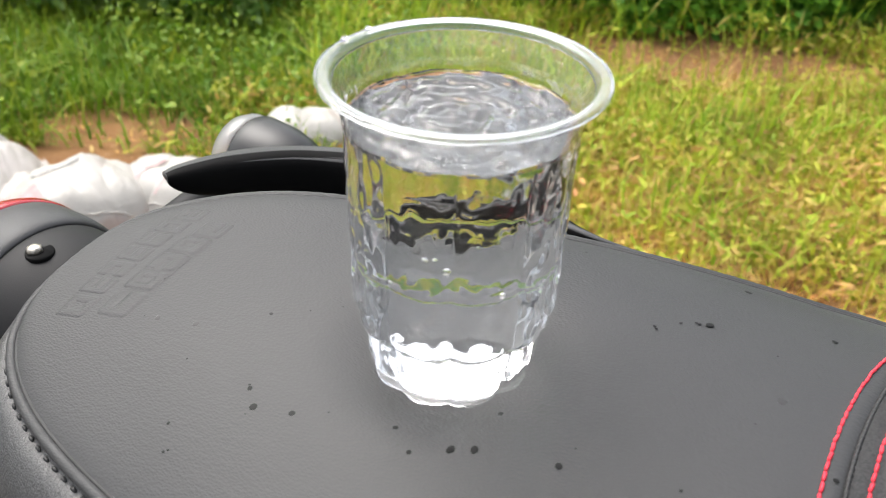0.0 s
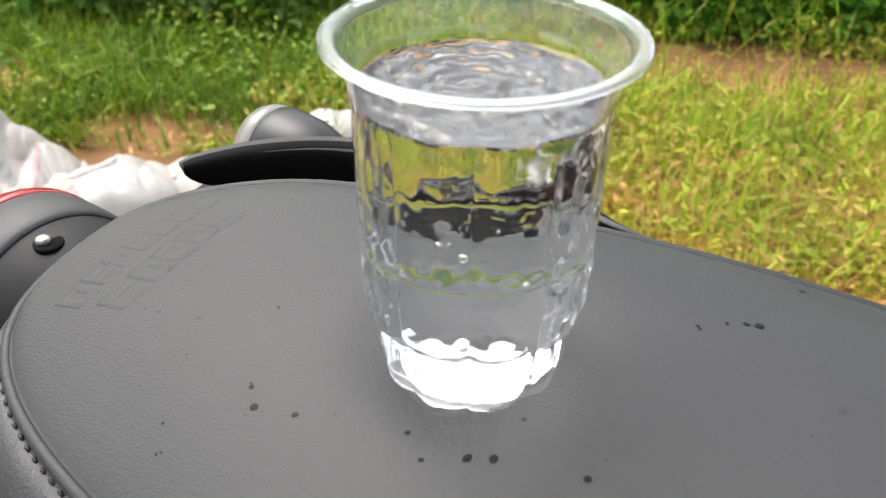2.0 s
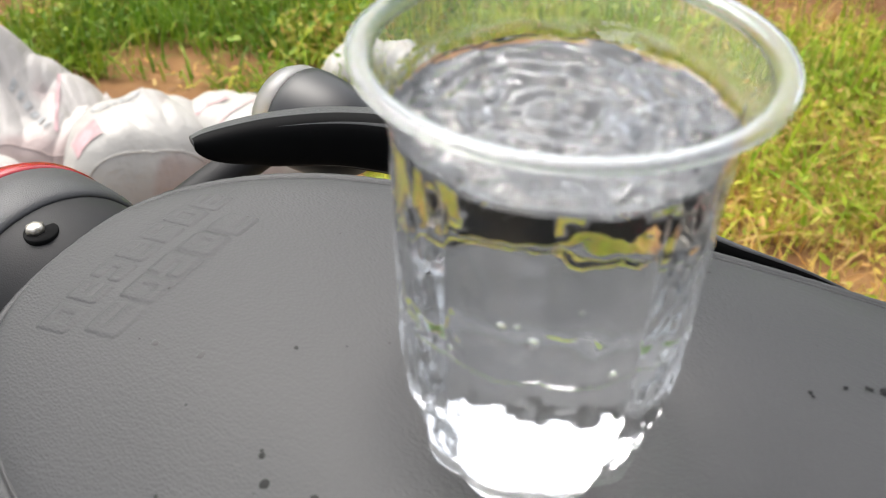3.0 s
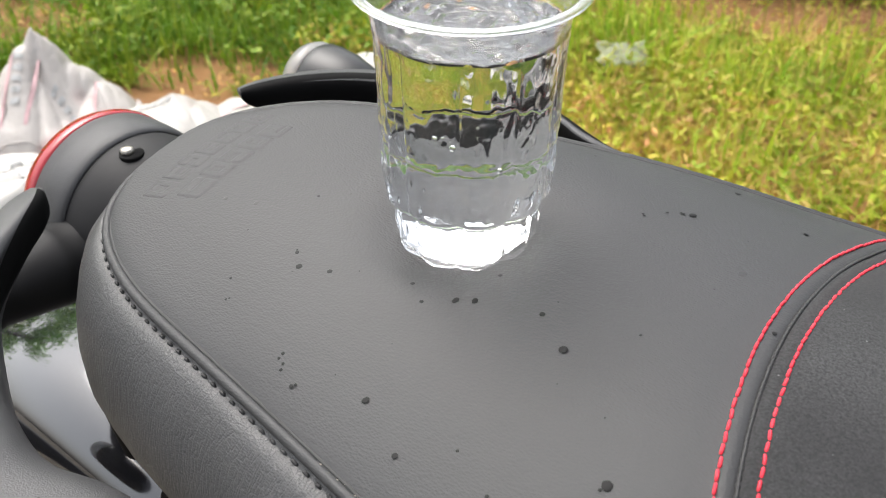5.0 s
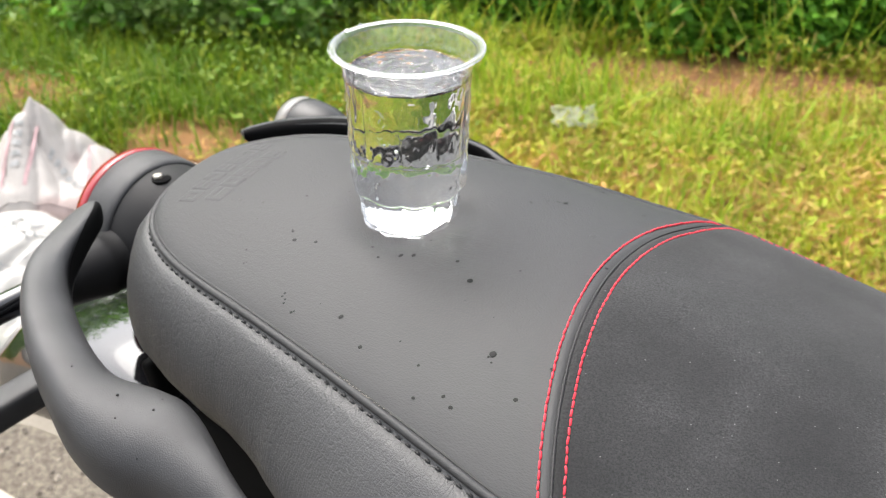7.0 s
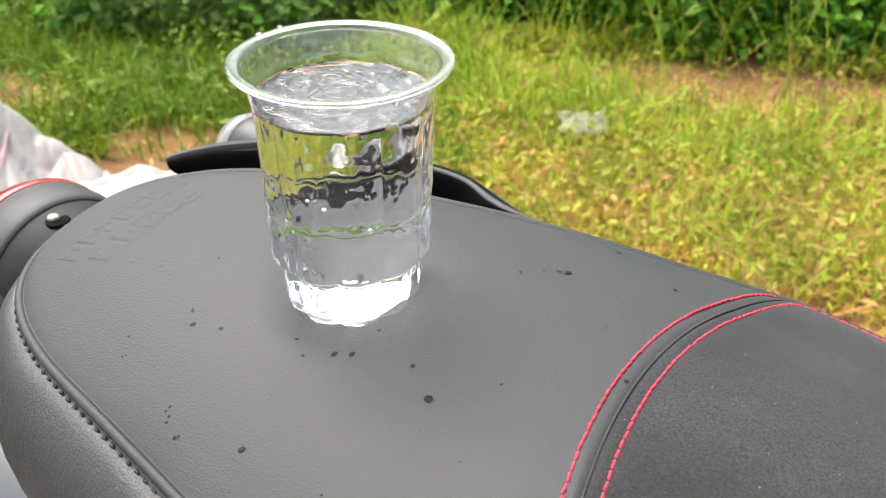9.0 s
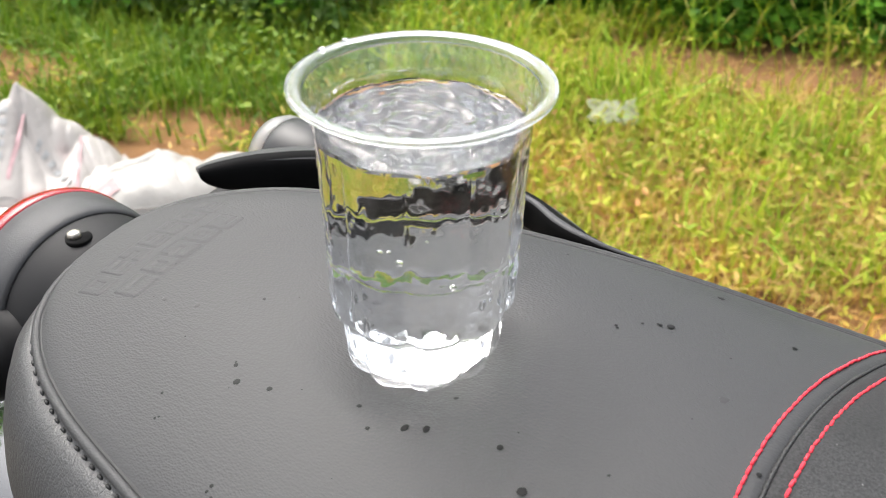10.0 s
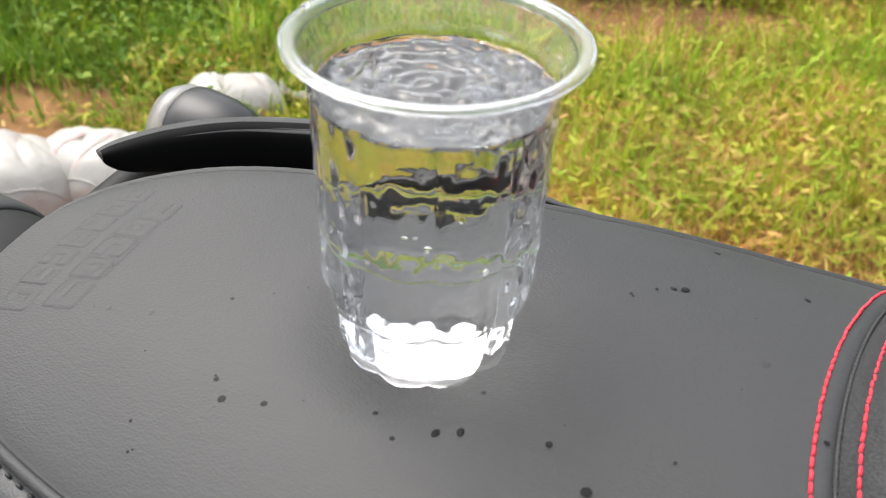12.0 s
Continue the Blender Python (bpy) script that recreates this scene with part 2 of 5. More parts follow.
g = n.new("ShaderNodeNewGeometry")
r1 = ramp(n, l, g.outputs["Random Per Island"], [(0.0, (0.06, 0.05, 0.04)), (0.5, (0.14, 0.12, 0.095)), (1.0, (0.25, 0.22, 0.18))])
l.new(r1.outputs["Color"], p.inputs["Base Color"])
p.inputs["Roughness"].default_value = 0.9

M_HERB = foliage("yellow_green_herb", [(0.0, (0.2, 0.28, 0.02)), (0.35, (0.32, 0.38, 0.03)), (0.65, (0.4, 0.38, 0.055)), (0.84, (0.46, 0.31, 0.1)), (1.0, (0.38, 0.2, 0.075))])
M_DRY = foliage("dry_verge", [(0.0, (0.4, 0.34, 0.05)), (0.4, (0.5, 0.33, 0.09)), (0.75, (0.46, 0.24, 0.07)), (1.0, (0.55, 0.4, 0.16))])
M_GRASS = foliage("green_grass", [(0.0, (0.14, 0.27, 0.014)), (0.5, (0.3, 0.43, 0.025)), (0.85, (0.42, 0.48, 0.045)), (1.0, (0.5, 0.4, 0.1))])
M_TURF = foliage("green_turf", [(0.0, (0.066, 0.145, 0.008)), (0.5, (0.125, 0.215, 0.013)), (1.0, (0.2, 0.26, 0.022))])
M_BUSH = foliage("dark_green_leaves", [(0.0, (0.08, 0.2, 0.022)), (0.5, (0.15, 0.36, 0.036)), (0.9, (0.23, 0.45, 0.05)), (1.0, (0.3, 0.48, 0.07))], 0.45, 0.5)
M_BUSH_PALE = foliage("grey_green_leaves", [(0.0, (0.1, 0.2, 0.04)), (0.5, (0.18, 0.31, 0.07)), (1.0, (0.3, 0.42, 0.14))], 0.45, 0.4)
M_SEED = foliage("seed_heads", [(0.0, (0.3, 0.34, 0.06)), (1.0, (0.42, 0.34, 0.12))])


# ---- builders ----
def mesh_of(name, verts, faces, mat, smooth=True):
    me = bpy.data.meshes.new(name)
    me.from_pydata([tuple(v) for v in verts], [], [tuple(q) for q in faces])
    me.materials.append(mat)
    if smooth:
        me.polygons.foreach_set("use_smooth", [True] * len(me.polygons))
    me.update()
    return me


def fix(me):
    bm = bmesh.new()
    bm.from_mesh(me)
    bmesh.ops.recalc_face_normals(bm, faces=bm.faces)
    bm.to_mesh(me)
    bm.free()
    return me


def part(name, me, parent, label=""):
    ob = new(name, me)
    ob.parent = parent
    return tagged(ob, label)


def thing(name, label, category, m=None, kind="", group=""):
    ob = new(name)
    if m is not None:
        ob.matrix_world = m
    return tagged(ob, label, category, group, kind)


def smooth_curve(points, per=8, closed=False):
    """Catmull-Rom through rows of any width."""
    P = np.array(points, float)
    out = []
    n = len(P)
    for i in range(n if closed else n - 1):
        if closed:
            a, b, c, d = P[i - 1], P[i], P[(i + 1) % n], P[(i + 2) % n]
        else:
            a, b, c, d = P[max(i - 1, 0)], P[i], P[i + 1], P[min(i + 2, n - 1)]
        for k in range(per):
            t = k / per
            out.append(0.5 * (2 * b + (c - a) * t + (2 * a - 5 * b + 4 * c - d) * t * t + (3 * b - a - 3 * c + d) * t ** 3))
    if not closed:
        out.append(P[-1])
    return np.array(out)


def tube(path, radius, sides=10, closed=False, caps=True):
    """Verts and faces of a round tube; radius may be one number or one a point."""
    P = np.array(path, float)
    n = len(P)
    rad = np.full(n, radius) if np.isscalar(radius) else np.array(radius)
    T = np.roll(P, -1, 0) - np.roll(P, 1, 0) if closed else np.gradient(P, axis=0)
    T /= np.linalg.norm(T, axis=1)[:, None] + 1e-12
    up = np.tile(np.array([0.0, 0.0, 1.0]), (n, 1))
    up[np.abs(T[:, 2]) > 0.95] = (1, 0, 0)
    A = np.cross(T, up)
    A /= np.linalg.norm(A, axis=1)[:, None] + 1e-12
    Bn = np.cross(A, T)
    th = np.linspace(0, 2 * np.pi, sides, endpoint=False)
    V = (P[:, None] + rad[:, None, None] * (np.cos(th)[None, :, None] * A[:, None] + np.sin(th)[None, :, None] * Bn[:, None])).reshape(-1, 3)
    F = []
    for i in range(n if closed else n - 1):
        j = (i + 1) % n
        for k in range(sides):
            k2 = (k + 1) % sides
            F.append((i * sides + k, i * sides + k2, j * sides + k2, j * sides + k))
    if caps and not closed:
        F.append(tuple(range(sides - 1, -1, -1)))
        F.append(tuple((n - 1) * sides + k for k in range(sides)))
    return V, F


def lathe(profile, sides=48, center=(0, 0, 0), axis="z", wobble=None):
    """Verts and faces of a turned shape; profile rows are (radius, along)."""
    th = np.linspace(0, 2 * np.pi, sides, endpoint=False)
    V, F = [], []
    for r, h in profile:
        for a in th:
            q = (r * math.cos(a), r * math.sin(a), h)
            if axis == "x":
                q = (h, r * math.cos(a), r * math.sin(a))
            V.append((q[0] + center[0], q[1] + center[1], q[2] + center[2]))
    for i in range(len(profile) - 1):
        for k in range(sides):
            k2 = (k + 1) % sides
            F.append((i * sides + k, i * sides + k2, (i + 1) * sides + k2, (i + 1) * sides + k))
    F.append(tuple(range(sides - 1, -1, -1)))
    F.append(tuple((len(profile) - 1) * sides + k for k in range(sides)))
    return V, F


def grid_faces(rows, cols, wrap=False):
    F = []
    for i in range(rows - 1):
        for k in range(cols if wrap else cols - 1):
            k2 = (k + 1) % cols
            F.append((i * cols + k, i * cols + k2, (i + 1) * cols + k2, (i + 1) * cols + k))
    return F


def box_rounded(sx, sy, sz, bev=0.004, seg=2):
    bm = bmesh.new()
    bmesh.ops.create_cube(bm, size=1.0)
    bmesh.ops.scale(bm, vec=(sx, sy, sz), verts=bm.verts)
    bmesh.ops.bevel(bm, geom=list(bm.edges), offset=bev, segments=seg, affect="EDGES", profile=0.5)
    return bm


def mesh_from_bm(name, bm, mat, m=None):
    if m is not None:
        bmesh.ops.transform(bm, matrix=m, verts=bm.verts)
    me = bpy.data.meshes.new(name)
    bm.to_mesh(me)
    bm.free()
    me.materials.append(mat)
    me.polygons.foreach_set("use_smooth", [True] * len(me.polygons))
    return me


# ---- ground ----
def ground_height(x, y):
    h = 0.018 * noise.noise((x * 1.7, y * 1.7, 3.0)) + 0.007 * noise.noise((x * 7, y * 7, 1.0))
    return h * min(1.0, max(0.2, y))


axis_near = [i * 0.09 for i in range(-44, 56)]
far = [6, 9, 14, 25, 50, 120, 300, 800]
xs = [-f - 0.5 for f in reversed(far)] + axis_near + far
gv = [(x, y, ground_height(x, y) if abs(x) < 5 and abs(y) < 5.5 else 0.0) for y in xs for x in xs]
ground = new("ground", mesh_of("ground", gv, grid_faces(len(xs), len(xs)), M_GROUND))
tagged(ground, "reddish-brown soil verge with a gritty grey road edge", "ground", kind="structure")

# ---- the motorcycle, in its own frame: x forward, y to its left ----
bike = thing("motorcycle", "black motorcycle parked at the roadside, seat damp with drops", "motorcycle", pose(0, 0, 0, 0, 0, -22.5))


def seat_z(s, w):
    se = s if s < 0.13 else 0.13 + 0.12 * math.tanh((s - 0.13) / 0.12)
    z = 0.8034 + 0.0664 * w - 1.911 * w * w + 0.0636 * se - 0.3196 * se * se - 0.4765 * se * w
    if s > 0.13:
        z -= 0.25 * (s - 0.13) ** 2
    # the far rear shoulder and the far front edge are fuller
    z += 0.0022 * math.exp(-((s + 0.112) / 0.05) ** 2 - ((w - 0.052) / 0.03) ** 2)
    if s > 0.09 and w > 0.09:
        z += 0.0032 * min(1.0, (s - 0.09) / 0.05) * min(1.0, (w - 0.09) / 0.035)
    # the soft seat gives a little under the full cup
    return z - 0.0056 * math.exp(-((s * s + w * w) / 0.033 ** 2) ** 2)


REAR_RUN = 0.1024


def seat_mid(s):
    return 0.1 * s - 0.0035


def seat_half(s):
    x = max(0.0, min(1.0, (-0.06 - s) / REAR_RUN))
    lin = 0.0955 + 0.26 * s
    if s > 0.12:
        lin = 0.1267 + 0.26 * 0.06 * math.tanh((s - 0.12) / 0.06)
    return (lin - 0.0002) * (1 - x ** 3) ** 0.3


SEAM_TIP, REAR = 0.1120, -0.06 - REAR_RUN


def seam_bow(w):
    d = w - 0.03
    return (2.05 if d < 0 else 1.3) * d * d


def seat_point(sig, q):
    """A point of the cover: sig runs from the rear to the front, q from edge to edge."""
    s = sig
    for _ in range(3):
        w = seat_mid(s) + q * seat_half(s)
        k = max(0.0, min(1.0, (sig - REAR) / (SEAM_TIP - REAR)))
        s = sig + k * k * seam_bow(w)
    w = seat_mid(s) + q * seat_half(s)
    z = seat_z(s, w) - 0.0018 * abs(q) ** 14
    return (s, w, z)


def cover(sigs, cols, dip):
    V = []
    qs = [math.sin(math.pi / 2 * (2 * k / (cols - 1) - 1)) ** 1 for k in range(cols)]
    for sig in sigs:
        for q in qs:
            x, y, z = seat_point(sig, q)
            V.append((x, y, z - dip(sig) + 0.0006 * noise.noise((x * 22, y * 22, 0.0)) * (1 - abs(q) ** 6)))
    return V, grid_faces(len(sigs), cols)


seat = part("seat", fix(mesh_of("seat_base", *tube([(-0.06, -0.005, 0.735), (0.35, 0.02, 0.735)], 0.05, 12), M_PLASTIC_DARK)), bike, "black padded seat, leather at the back and suede in front, red stitching")
rear_sigs = [REAR + (SEAM_TIP + 0.006 - REAR) * (1 - math.cos(math.pi / 2 * i / 70)) for i in range(69)]
rear_sigs += [SEAM_TIP + 0.006 - 0.003 * k for k in (2.2, 1.4, 0.7, 0.25, 0)]
rear_sigs = sorted(set(rear_sigs))
V, F = cover(rear_sigs, 61, lambda g: 0.001 * math.exp(-((g - SEAM_TIP - 0.006) / 0.0016) ** 2) + 0.0005 * math.exp(-((g - SEAM_TIP) / 0.0015) ** 2))
part("pillion_cover", mesh_of("pillion_cover", V, F, M_LEATHER), seat, "grained black leather cover, damp")
front_sigs = [SEAM_TIP + 0.0062 + k for k in (0, 0.0008, 0.002, 0.0035, 0.005, 0.0064, 0.0078, 0.0095)] + [SEAM_TIP + 0.0062 + 0.014 + i * 0.012 for i in range(28)]
V, F = cover(front_sigs, 61, lambda g: 0.001 * math.exp(-((g - SEAM_TIP - 0.006) / 0.0016) ** 2) + 0.0006 * math.exp(-((g - SEAM_TIP - 0.0117) / 0.0015) ** 2) - 0.0005)
part("rider_cover", mesh_of("rider_cover", V, F, M_SUEDE), seat, "dark grey suede cover, dusty")

# the edge of the cover, from the front right round the rear to the front left
edge_line = [seat_point(g, -1) for g in np.linspace(0.40, -0.06, 60)]
edge_line += [seat_point(g, -1) for g in -0.06 - REAR_RUN * np.sin(np.linspace(0.03, math.pi / 2, 40))]
edge_line += [seat_point(g, 1) for g in (-0.06 - REAR_RUN * np.sin(np.linspace(0.03, math.pi / 2, 40)))[::-1][1:]]
edge_line += [seat_point(g, 1) for g in np.linspace(-0.06, 0.40, 60)]
edge_line = np.array(edge_line)
EL = np.concatenate([[0], np.cumsum(np.linalg.norm(np.diff(edge_line, axis=0), axis=1))])
u_even = np.linspace(0, EL[-1], 420)
edge_line = np.stack([np.interp(u_even, EL, edge_line[:, k]) for k in range(3)], 1)
ker = np.ones(5) / 5
for _ in range(2):
    for k in range(3):
        edge_line[2:-2, k] = np.convolve(edge_line[:, k], ker, "valid")
tan = np.gradient(edge_line, axis=0)
out_n = np.stack([tan[:, 1], -tan[:, 0], 0 * tan[:, 0]], 1)
out_n /= np.linalg.norm(out_n, axis=1)[:, None]
if out_n[0, 1] > 0:
    out_n = -out_n


STITCH = 0.0062


def along_edge(off, down):
    return edge_line + out_n * off - np.array([0, 0, down])


# puckered a little at every stitch
u_fine = np.linspace(0, EL[-1], 2100)
roll = along_edge(0.0013, 0.0013)
roll = np.stack([np.interp(u_fine, u_even, roll[:, k]) for k in range(3)], 1)
V, F = tube(roll, [0.00207 + 0.0001 * abs(math.cos(math.pi * (d - 0.02) / STITCH)) + 0.00006 * noise.noise((d * 260, 0, 0)) for d in u_fine], 12)
part("piping", mesh_of("piping", V, F, M_LEATHER), seat, "raised leather piping along the seam")
V, F = tube(along_edge(-0.0007, -0.0002), 0.0008, 8)
part("edge_seam", mesh_of("edge_seam", V, F, M_BLACKTHREAD), seat, "thin black seam between cover and piping")
side_profile = [(0.0012, 0.0022), (0.0026, 0.0030), (0.0033, 0.0045), (0.0040, 0.0049), (0.0052, 0.0046), (0.0094, 0.0082), (0.0142, 0.015), (0.0184, 0.025), (0.0221, 0.038), (0.0243, 0.051), (0.0245, 0.061), (0.0205, 0.072), (0.011, 0.079), (-0.012, 0.084)]
V = []
for i in range(len(edge_line)):
    for off, down in side_profile:
        run = max(0.0, min(1.0, (edge_line[i][0] + 0.04) / 0.14))
        fuller = 0.021 * run * run * (3 - 2 * run) * max(0.0, min(1.0, (down - 0.0046) / 0.052)) if edge_line[i][1] < 0 else 0.0
        wob = fuller + 0.0009 * noise.noise((i * 0.06, off * 90, 2.0)) + 0.0005 * noise.noise((i * 0.22, off * 160, 5.0))
        V.append(edge_line[i] + out_n[i] * (off + wob) - np.array([0, 0, down]))
part("side_panel", mesh_of("side_panel", V, grid_faces(len(edge_line), len(side_profile)), M_SIDE), seat, "grained leather side of the seat")


def stitch_mesh(name, length, radius, mat):
    pth = [(-length / 2, 0, -radius), (-length * 0.42, 0, 0), (-length * 0.2, 0, radius * 0.5), (length * 0.2, 0, radius * 0.5), (length * 0.42, 0, 0), (length / 2, 0, -radius)]
    return mesh_of(name, *tube(pth, [radius * 0.6, radius, radius, radius, radius, radius * 0.6], 6), mat)


def along(me, name, parent, pts, pitch, lift):
    P = np.array(pts)
    L = np.concatenate([[0], np.cumsum(np.linalg.norm(np.diff(P, axis=0), axis=1))])
    for d in np.arange(pitch / 2, L[-1], pitch):
        a = np.array([np.interp(d - pitch * 0.35, L, P[:, k]) for k in range(3)])
        b = np.array([np.interp(d + pitch * 0.35, L, P[:, k]) for k in range(3)])
        ob = new(name, me)
        ob.parent = parent
        x = Vector(b - a).normalized()
        y = Vector((0, 0, 1)).cross(x).normalized()
        z = x.cross(y)
        m = Matrix((x, y, z)).transposed().to_4x4()
        m.translation = Vector((a + b) / 2) + z * lift + y * random.uniform(-0.00015, 0.00015)
        ob.matrix_basis = m @ pose(0, 0, 0, 0, 0, random.uniform(-7, 7))


red_me = stitch_mesh("red_stitch", 0.0034, 0.00054, M_RED)
for shift in (0.0, 0.0117):
    line = [seat_point(SEAM_TIP + shift, q) for q in np.linspace(-0.995, 0.995, 120)]
    along(red_me, "red_stitch", seat, line, 0.0043, 0.0)
# one row runs on along the far edge of the rider's cover
along(red_me, "red_stitch", seat, [seat_point(SEAM_TIP + 0.012 + g, 0.984) for g in np.linspace(0.0, 0.27, 60)], 0.0046, 0.0004)
V, F = [], []
for d in np.arange(0.02 + STITCH / 2, EL[-1] - 0.02, STITCH):
    i = int(np.argmin(np.abs(u_even - d)))
    if i < 2 or i > 417:
        continue
    tg = tan[i] / np.linalg.norm(tan[i])
    c = edge_line[i] + tg * (d - u_even[i]) + out_n[i] * 0.0038 - np.array([0, 0, 0.0047])
    v2, f2 = tube([c - tg * 0.0016, c - tg * 0.0007 + (0, 0, 0.0004), c + tg * 0.0007 + (0, 0, 0.0004), c + tg * 0.0016], [0.0003, 0.0007, 0.0007, 0.0003], 6)
    F += [tuple(k + len(V) for k in f) for f in f2]
    V += [tuple(q) for q in v2]
tagged(part("black_stitching", mesh_of("black_stitching", V, F, M_BLACKTHREAD), seat, "row of black stitches in a puckered seam"), kind="stuff")

# black seam of the two covers
line = np.array([seat_point(SEAM_TIP + 0.0060, q) for q in np.linspace(-0.99, 0.99, 260)])
part("cover_seam", mesh_of("cover_seam", *tube(line - np.array([0, 0, 0.0002]), [0.0006 + 0.00025 * math.sin(2.4 * k) for k in range(260)], 6), M_BLACKTHREAD), seat, "puckered black seam between the two covers")

# the maker's embossed name: plain raised blocks in two lines, slanted, with sunk slots
def emboss(s0, s1, w0, w1, slots):
    """A low raised block on the cover, between two lines across and two along, with slots (u0, u1, v0, v1) sunk in it."""
    n_u, n_v = 22, 26
    V = []

    def inside(u, v, u0, u1, v0, v1, soft):
        return min(1.0, max(0.0, min(u - u0, u1 - u, v - v0, v1 - v) / soft))

    for a in range(n_u):
        for b in range(n_v):
            u, v = -0.06 + 1.12 * a / (n_u - 1), -0.06 + 1.12 * b / (n_v - 1)
            edge = inside(u, v, 0.0, 1.0, 0.0, 1.0, 0.07)
            corner = min(1.0, max(0.0, (1.36 - abs(2 * u - 1) ** 4 - abs(2 * v - 1) ** 4) / 0.3))
            h = edge * corner
            for slot in slots:
                h *= 1 - 0.9 * inside(u, v, *slot, 0.07)
            x = s0 + (s1 - s0) * v
            y = w0 + (w1 - w0) * u + 0.0022 * (v - 0.5)
            V.append((x, y, seat_z(x, y) - 0.00015 + 0.0005 * h))
    return mesh_of("embossed_block", V, grid_faces(n_u, n_v), M_LEATHER)


MID, LOW, HIGH, BAND = (0.3, 0.7, 0.26, 0.74), (0.3, 1.1, 0.28, 0.46), (0.3, 1.1, 0.6, 0.76), (-0.1, 0.66, 0.34, 0.66)
for s0, s1, w0, w1, kinds in ((-0.1445, -0.1312, -0.0425, 0.0225, ((MID,), (LOW, HIGH), (BAND,), (LOW, HIGH), (LOW,), (MID,), (LOW, HIGH))), (-0.1272, -0.1138, -0.0365, 0.0185, ((LOW,), (MID,), (BAND,), (MID,), (HIGH,)))):
    pitch = (w1 - w0) / len(kinds)
    for k, slots in enumerate(kinds):
        # the lines follow the curve of the rear edge
        dip = 0.0024 * ((k + 0.5) / len(kinds) * 2 - 0.9) ** 2
        wide = 1.22 if k == 0 else 0.92
        part("embossed_block", emboss(s0 + dip, s1 + dip, w0 + pitch * (k + (1 - wide if k == 0 else 0.04)), w0 + pitch * (k + 0.96), slots), seat)


# grab rails
RAIL = [  # inner x, y, outer x, y, inner z, outer z, thickness
    (-0.2145, -0.0535, -0.2235, -0.058, 0.757, 0.755, 0.013),
    (-0.207, -0.060, -0.2215, -0.071, 0.759, 0.755, 0.019),
    (-0.194, -0.080, -0.212, -0.095, 0.759, 0.754, 0.023),
    (-0.176, -0.105, -0.197, -0.119, 0.757, 0.752, 0.027),
    (-0.153, -0.121, -0.171, -0.141, 0.756, 0.750, 0.03),
    (-0.121, -0.136, -0.135, -0.161, 0.756, 0.747, 0.03),
    (-0.090, -0.147, -0.103, -0.173, 0.756, 0.740, 0.027),
    (-0.066, -0.150, -0.075, -0.181, 0.755, 0.732, 0.026),
    (-0.042, -0.142, -0.047, -0.181, 0.754, 0.725, 0.026),
    (-0.016, -0.142, -0.016, -0.171, 0.752, 0.718, 0.026),
    (0.042, -0.160, 0.045, -0.171, 0.738, 0.698, 0.026),
    (0.12, -0.162, 0.12, -0.172, 0.70, 0.67, 0.026),
]


def rail_mesh(side):
    st = [list(r) for r in smooth_curve(RAIL, 6)]
    crown = [0.0] * len(st)
    if side > 0:
        # the near one is crowned, its inner slope falling towards the seat
        for k in range(len(st)):
            g = max(0.0, min(1.0, (k - 12) / 14))
            g *= 1 + 0.7 * max(0.0, min(1.0, (k - 30) / 12))
            st[k][0] -= 0.010 * g
            st[k][1] += 0.0062 * g
            st[k][4] -= 0.010 * g
            crown[k] = 0.0072 * g
    if side < 0:
        # the left one ends in a slim prow
        for k in range(12):
            st[k][0] += 0.0042 * (1 - k / 12)
            st[k][2] += 0.0042 * (1 - k / 12)
            st[k][6] *= 0.25 + 0.75 * (k / 12) ** 0.6
    th = np.linspace(0, 2 * np.pi, 32, endpoint=False)
    V = []
    for row, (ix, iy, ox, oy, iz, oz, thick) in enumerate(st):
        a, b = np.array([ix, iy, iz]), np.array([ox, oy, oz])
        mid = (a + b) / 2 - np.array([0, 0, thick / 2])
        h = (b - a) / 2
        for t in th:
            c, s = math.cos(t), math.sin(t)
            # flat faces with softly rounded edges
            ce = math.copysign(abs(c) ** 0.5, c)
            se = math.copysign(abs(s) ** 0.5, s)
            q = mid + h * ce + np.array([0, 0, thick / 2]) * se
            q[2] += crown[row] * max(0.0, se) * max(0.0, 1 - ((ce - 0.3) / 1.3) ** 2)
            V.append((q[0], q[1] * side + (0.015 if side < 0 else 0), q[2] + (0.003 if side < 0 else 0)))
    F = grid_faces(len(st), 32, True)
    F.append(tuple(range(31, -1, -1)))
    F.append(tuple((len(st) - 1) * 32 + k for k in range(32)))
    return fix(mesh_of("grab_rail", V, F, M_PLASTIC))


